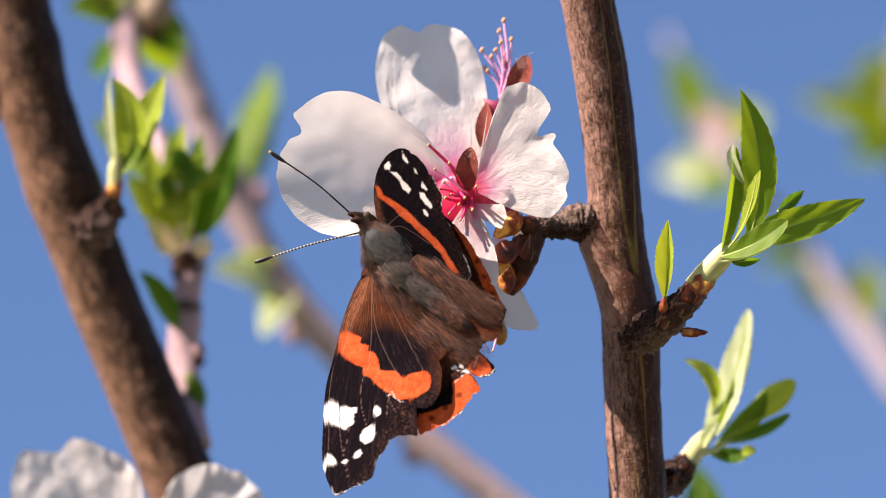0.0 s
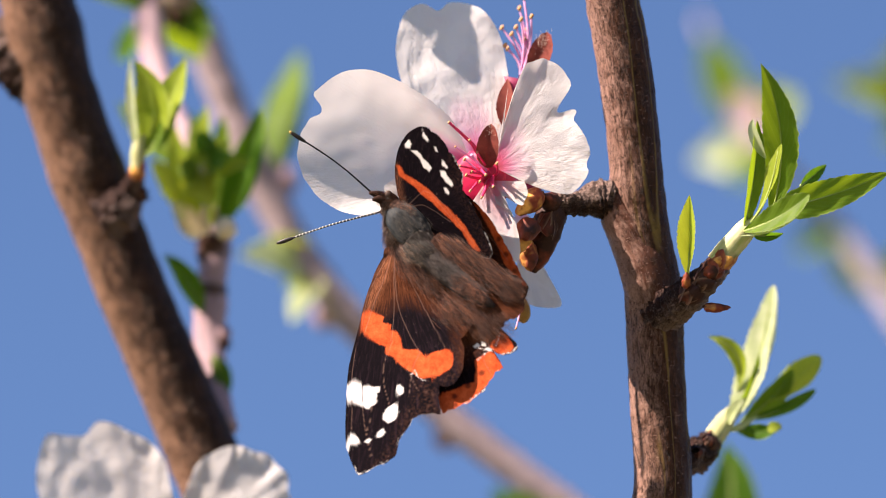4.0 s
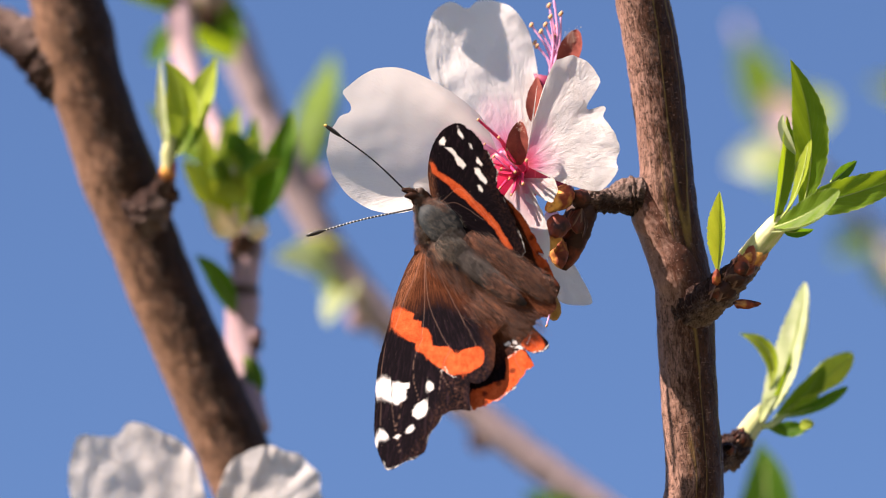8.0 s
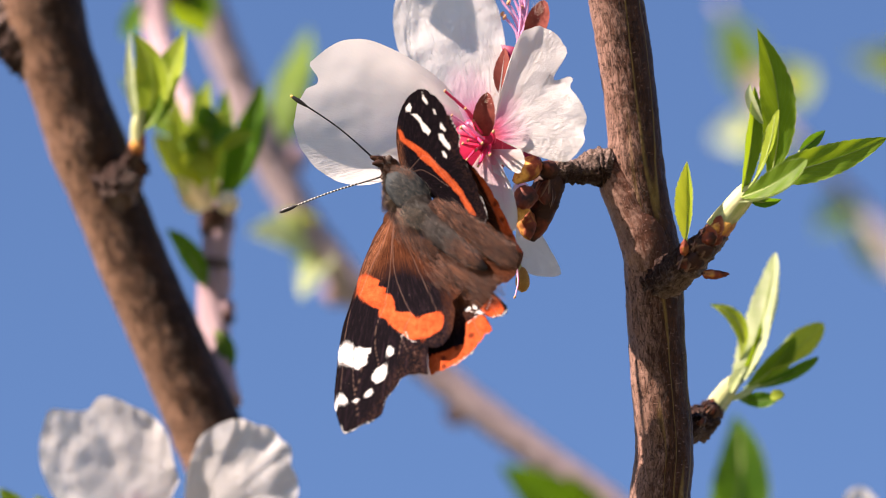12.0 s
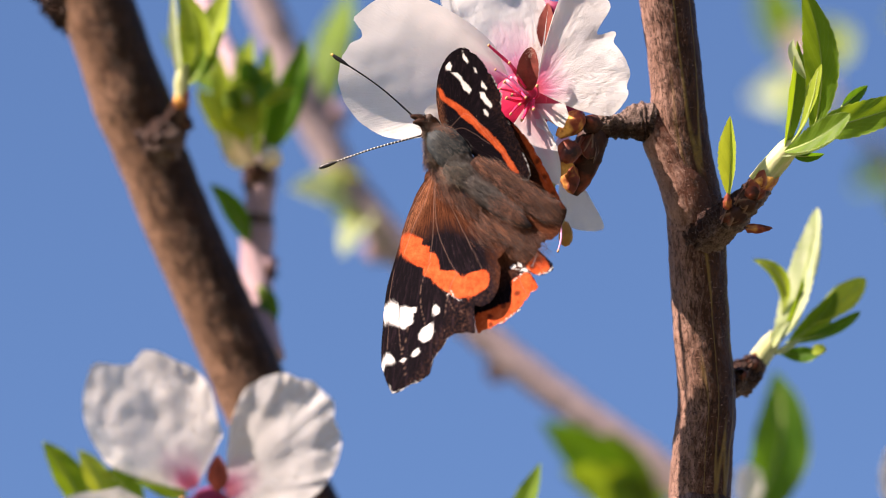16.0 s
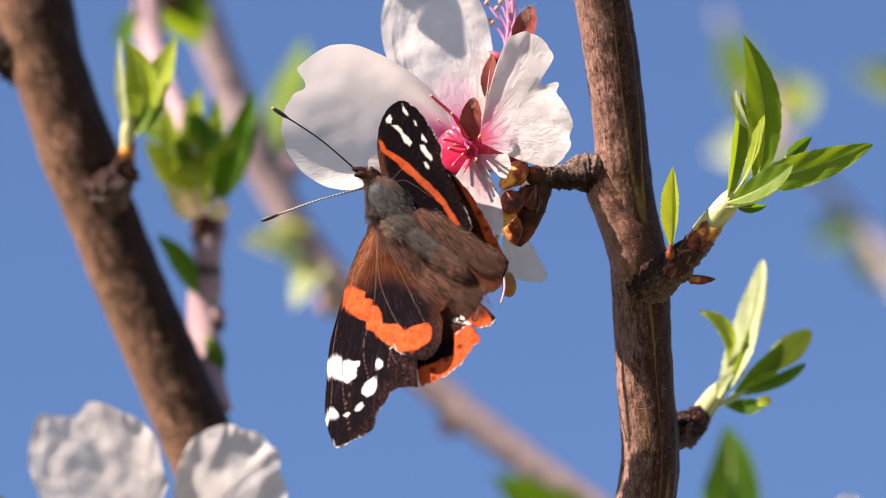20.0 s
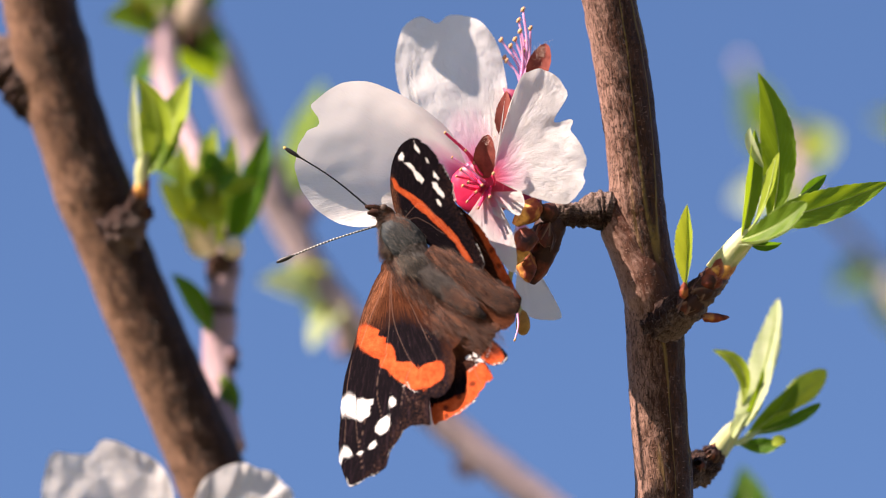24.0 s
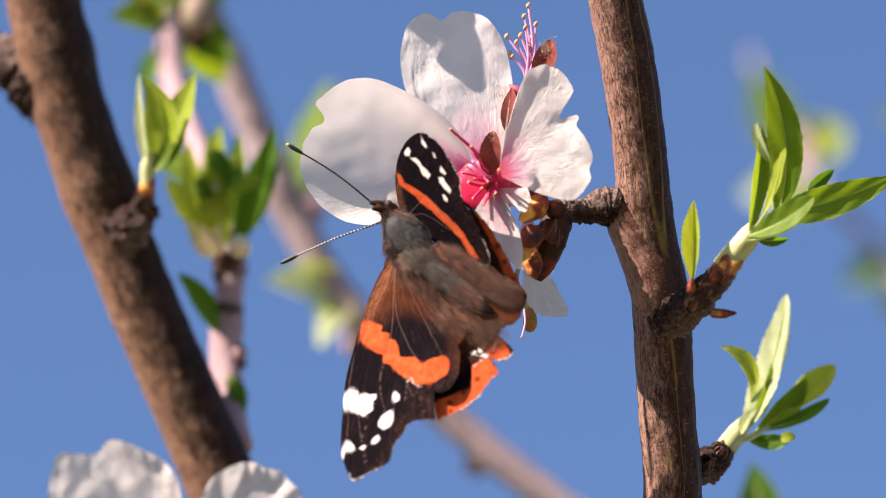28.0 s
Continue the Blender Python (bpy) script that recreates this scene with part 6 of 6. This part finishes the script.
for dx, dy, dz in ((0.1, -1.3, 0.9), (-0.5, -0.6, -1.3)):
    part("eye", blob("eye", (0.55, 0.55, 0.6), EYE, 10, 14, origin=local((-10.2, 0.0, 3.5)) + (dx, dy, dz)), head_ob)
for p, q in (((-10.5, 0.0, 3.8), (-12.6, -1.0, 4.7)), ((-10.4, -1.0, 3.5), (-12.2, -2.0, 3.8))):
    part("palp", tube("palp", with_radius([p, tuple((np.array(p) + q) / 2 + (0, 0, 0.2)), q], (0.5, 0.55, 0.2)), SKIN_BROWN, 12, 9, 0.1, 1.0, origin=O_BF), head_ob)


def antenna(root, bow, tip, pale):
    """A thin shaft with rings and a club; its origin is its root."""
    pts = [(0, 0, 0, 0.135), (*(np.array(bow) - root), 0.11), (*(np.array(tip) - root), 0.12)]
    ob = part("antenna", tube("antenna", pts, HORN, 40, 8), butterfly, "thin dark antenna with a club", local(root))
    c = spline(pts, 60)[:, :3]
    end = c[-1]
    d = unit(c[-1] - c[-4])
    part("club", blob("club", (0.30, 0.30, 1.35), HORN, 10, 10, -0.15, 0, towards(d), end - 0.6 * d), ob, "black club")
    if not pale:
        part("club_tip", blob("club_tip", (0.20, 0.20, 0.24), AMBER_TIP, 8, 10, 0, 0, towards(d), end + 0.66 * d), ob, "yellowish tip")
    if pale:
        for i in range(4, 52, 2):
            dd = unit(c[i + 1] - c[i])
            part("ring", blob("ring", (0.150, 0.150, 0.12), PALE_RING, 5, 8, 0, 0, towards(dd), c[i]), ob)
    return ob


ant_up = antenna((-11.3, 0.0, 3.8), (-16.7, -2.0, 8.6), (-22.4, -3.0, 12.5), False)
ant_low = antenna((-11.1, 0.0, 2.2), (-18.0, 1.0, 0.5), (-24.5, 2.5, -1.6), True)


def fur(name, rows, mat, seed, label):
    """Many tapered hairs. rows: (start, end, spread, count, length, lay)."""
    r = np.random.RandomState(seed)
    v, f = [], []
    for p0, p1, spread, count, length, lay in rows:
        p0, p1 = local(p0), local(p1)
        for i in range(int(1.4 * count)):
            q = p0 + (p1 - p0) * r.rand() + np.clip(r.randn(3), -1.7, 1.7) * np.array((spread, 0.25 * spread, spread)) * 0.5
            d = unit(np.asarray(lay) + r.randn(3) * 0.10) * length * (0.5 + 0.6 * r.rand())
            s = unit(np.cross(d, r.randn(3))) * 0.012
            k = len(v)
            v += [q - s, q + s, q + 0.6 * d + 0.6 * s + (0, -0.08, 0), q + d, q + 0.6 * d - 0.6 * s + (0, -0.08, 0)]
            f.append((k, k + 1, k + 2, k + 3, k + 4))
    me = mesh_of(name, np.array(v), f, mat, smooth=False)
    return part(name, me, butterfly, label)


back_lay = tuple(AX + np.array((0, -0.25, 0)))
# short grey hair on the abdomen's rings, blue-grey fluff on the thorax, long brown hair along the wing roots
fur("fur", (((-4.2, -6.3, -4.4), (-0.6, -8.8, -7.2), 1.1, 2000, 0.9, back_lay),), FUR_GREY, 11, "grey hair on the abdomen")
fur("fur", (((-9.1, -3.2, 2.2), (-6.4, -4.6, -1.6), 2.4, 1500, 1.0, back_lay), ((-7.0, -4.2, -2.8), (-5.5, -5.4, -3.2), 1.6, 900, 1.5, back_lay)), FUR_BLUE, 13, "blue-grey fluff on the thorax")
fur("fur", (((-10.3, -1.2, 2.6), (-9.6, -1.6, -1.8), 0.8, 1500, 0.9, (-0.4, -0.4, -0.5)), ((-7.6, -3.9, -3.0), (-5.4, -5.0, -3.6), 1.5, 800, 1.4, back_lay)), FUR_TAN, 14, "tan fluff round the thorax")
fur("fur", (((-9.9, -0.5, 2.9), (-10.1, -0.5, -1.9), 0.8, 2200, 1.1, (-0.3, -0.5, -0.5)), ((-1.2, -8.4, -7.0), (2.2, -10.0, -9.4), 1.3, 1800, 1.2, back_lay), ((-9.7, -1.5, 3.2), (-7.1, -3.0, 2.3), 0.8, 900, 0.9, back_lay),
            ((-10.8, -1.0, 4.1), (-9.5, -1.5, 3.2), 0.9, 2200, 0.9, (-0.7, -0.4, 0.15)),
            ((-2.9, -4.6, -2.0), (6.3, -8.3, -8.3), 1.6, 6000, 2.4, back_lay), ((-9.7, 0.0, -1.9), (-6.3, -3.6, -4.4), 1.3, 3200, 1.3, (0.3, -0.4, -0.6)), ((-8.4, -1.5, -3.7), (-3.7, -5.5, -7.4), 1.8, 2600, 2.0, (0.45, -0.3, -0.8)),
            ((-3.3, -6.5, -10.0), (4.5, -9.8, -13.2), 2.2, 2000, 2.4, back_lay)), FUR_BROWN, 12, "brown hair along the wing roots")


# the butterfly rests with its wings and body pressed flat towards the twig
for child in butterfly.children_recursive:
    child.location.y *= 0.65
    flat = np.zeros(3 * len(child.data.vertices))
    child.data.vertices.foreach_get("co", flat)
    flat[1::3] *= 0.65
    child.data.vertices.foreach_set("co", flat)
    child.data.update()


# ---- movement ----
FLIGHT = [
        # seconds, shift right and up in mm, turns about x, y and z, swing of the lower antenna in degrees
        (0, 0.00, 0.00, 0.0, -0.0, 0.0, 0.0),
        (0.5, 0.21, 0.01, -1.5, 0.7, 1.7, -1.5),
        (1, 0.01, 0.04, -1.1, 0.1, -0.5, -0.2),
        (1.5, -0.02, -0.04, -0.7, -0.1, -1.7, -0.0),
        (2, -0.09, -0.03, -0.2, -0.4, -1.7, -0.2),
        (2.5, -0.06, -0.02, -0.5, -0.1, -1.9, -0.6),
        (3, -0.09, -0.09, -0.1, -0.4, -2.5, 0.0),
        (3.5, -0.02, -0.09, -0.0, -0.3, -1.9, -0.6),
        (5.5, 0.08, -0.15, -1.0, 0.7, 2.8, 1.4),
        (6, -0.05, -0.12, -0.9, 0.5, 1.7, 0.9),
        (6.5, 0.01, -0.07, -1.0, 0.9, 0.5, 4.0),
        (7, 0.15, -0.06, -2.1, 1.3, 0.0, 1.5),
        (7.5, 0.19, -0.16, -2.0, 1.3, 0.6, 1.3),
        (8, 0.31, -0.17, -1.7, 1.4, 1.9, 1.5),
        (8.5, 0.40, -0.05, -2.9, 2.0, 4.6, 0.5),
        (9, 0.30, -0.07, -2.1, 1.1, 0.4, 2.8),
        (9.5, 0.05, -0.16, -1.8, 1.4, 1.6, 1.0),
        (10, -0.18, -0.06, -1.8, 1.9, 1.9, 0.1),
        (10.5, -0.19, 0.26, -4.1, 2.5, -2.8, -0.8),
        (11, 0.19, 0.54, -6.0, 2.5, -3.7, -3.6),
        (11.5, -0.05, 0.29, -4.3, 0.9, -6.2, -1.4),
        (12, 0.09, 0.43, -5.3, 2.0, -5.0, -3.2),
        (12.5, -0.16, 0.15, -3.1, 0.2, -7.3, -1.4),
        (13, 0.07, 0.20, -2.9, 0.3, -6.3, -1.6),
        (13.5, -0.04, 0.07, -2.8, 0.2, -6.5, -1.4),
        (15.5, -0.20, -0.12, -3.4, 0.3, -5.3, -1.0),
        (16, -0.14, -0.07, -3.9, 1.0, -3.0, -0.9),
        (16.5, -0.09, -0.10, -4.7, 1.5, -2.6, -1.9),
        (17, -0.22, -0.19, -3.4, 0.9, -2.8, -1.6),
        (17.5, -0.46, -0.32, -1.8, 0.4, -1.2, -0.9),
        (18, -0.20, -0.12, -3.2, 0.6, -5.5, -1.8),
        (18.5, -0.25, -0.26, -2.2, 0.5, -4.8, -1.3),
        (19, -0.15, -0.20, -2.5, 0.8, -4.6, -1.2),
        (19.5, -0.19, -0.27, -2.5, 0.8, -4.5, -1.3),
        (20, -0.25, -0.30, -2.0, 0.3, -3.4, -0.6),
        (20.5, -0.34, -0.33, -1.5, -0.1, -4.1, -1.7),
        (22.5, -0.32, -0.39, -1.1, -0.4, -5.9, -1.7),
        (23, -0.34, -0.27, -1.8, -0.0, -2.8, -1.9),
        (23.5, -0.21, -0.19, -3.2, 0.5, -3.9, -3.4),
        (24, -0.28, -0.33, -1.7, -0.2, -4.9, -2.2),
        (24.5, -0.24, -0.31, -1.0, -0.5, -5.6, -2.1),
        (25, -0.22, -0.29, -1.8, -0.1, -5.2, -2.5),
        (25.5, -0.34, -0.37, -1.3, -0.3, -5.5, -2.1),
        (26, -0.27, -0.26, -1.7, -0.3, -7.2, -2.7),
        (26.5, -0.33, -0.15, -3.4, 0.1, -8.8, -2.4),
        (27, -0.22, -0.19, -3.6, 0.4, -5.9, -3.4),
        (27.5, -0.30, 0.10, -4.7, 1.2, -4.2, -5.0),
        (28, -0.45, -0.19, -4.1, 0.7, -2.5, -5.2),
]


def motions():
    """The butterfly rocks on the blossom and swings its antennae while it feeds."""
    here = butterfly.matrix_world.copy()
    walk(butterfly, [(t, here @ pose(x * MM, 0, z * MM) @ pose(0, 0, 0, rx, ry, rz)) for t, x, z, rx, ry, rz, _ in FLIGHT])
    for ob, share in ((ant_low, 1.0), (ant_up, 0.5)):
        root = ob.location.copy()
        walk(ob, [(t, Matrix.Translation(root) @ pose(0, 0, 0, 0, share * swing)) for t, *_, swing in FLIGHT])


motions()
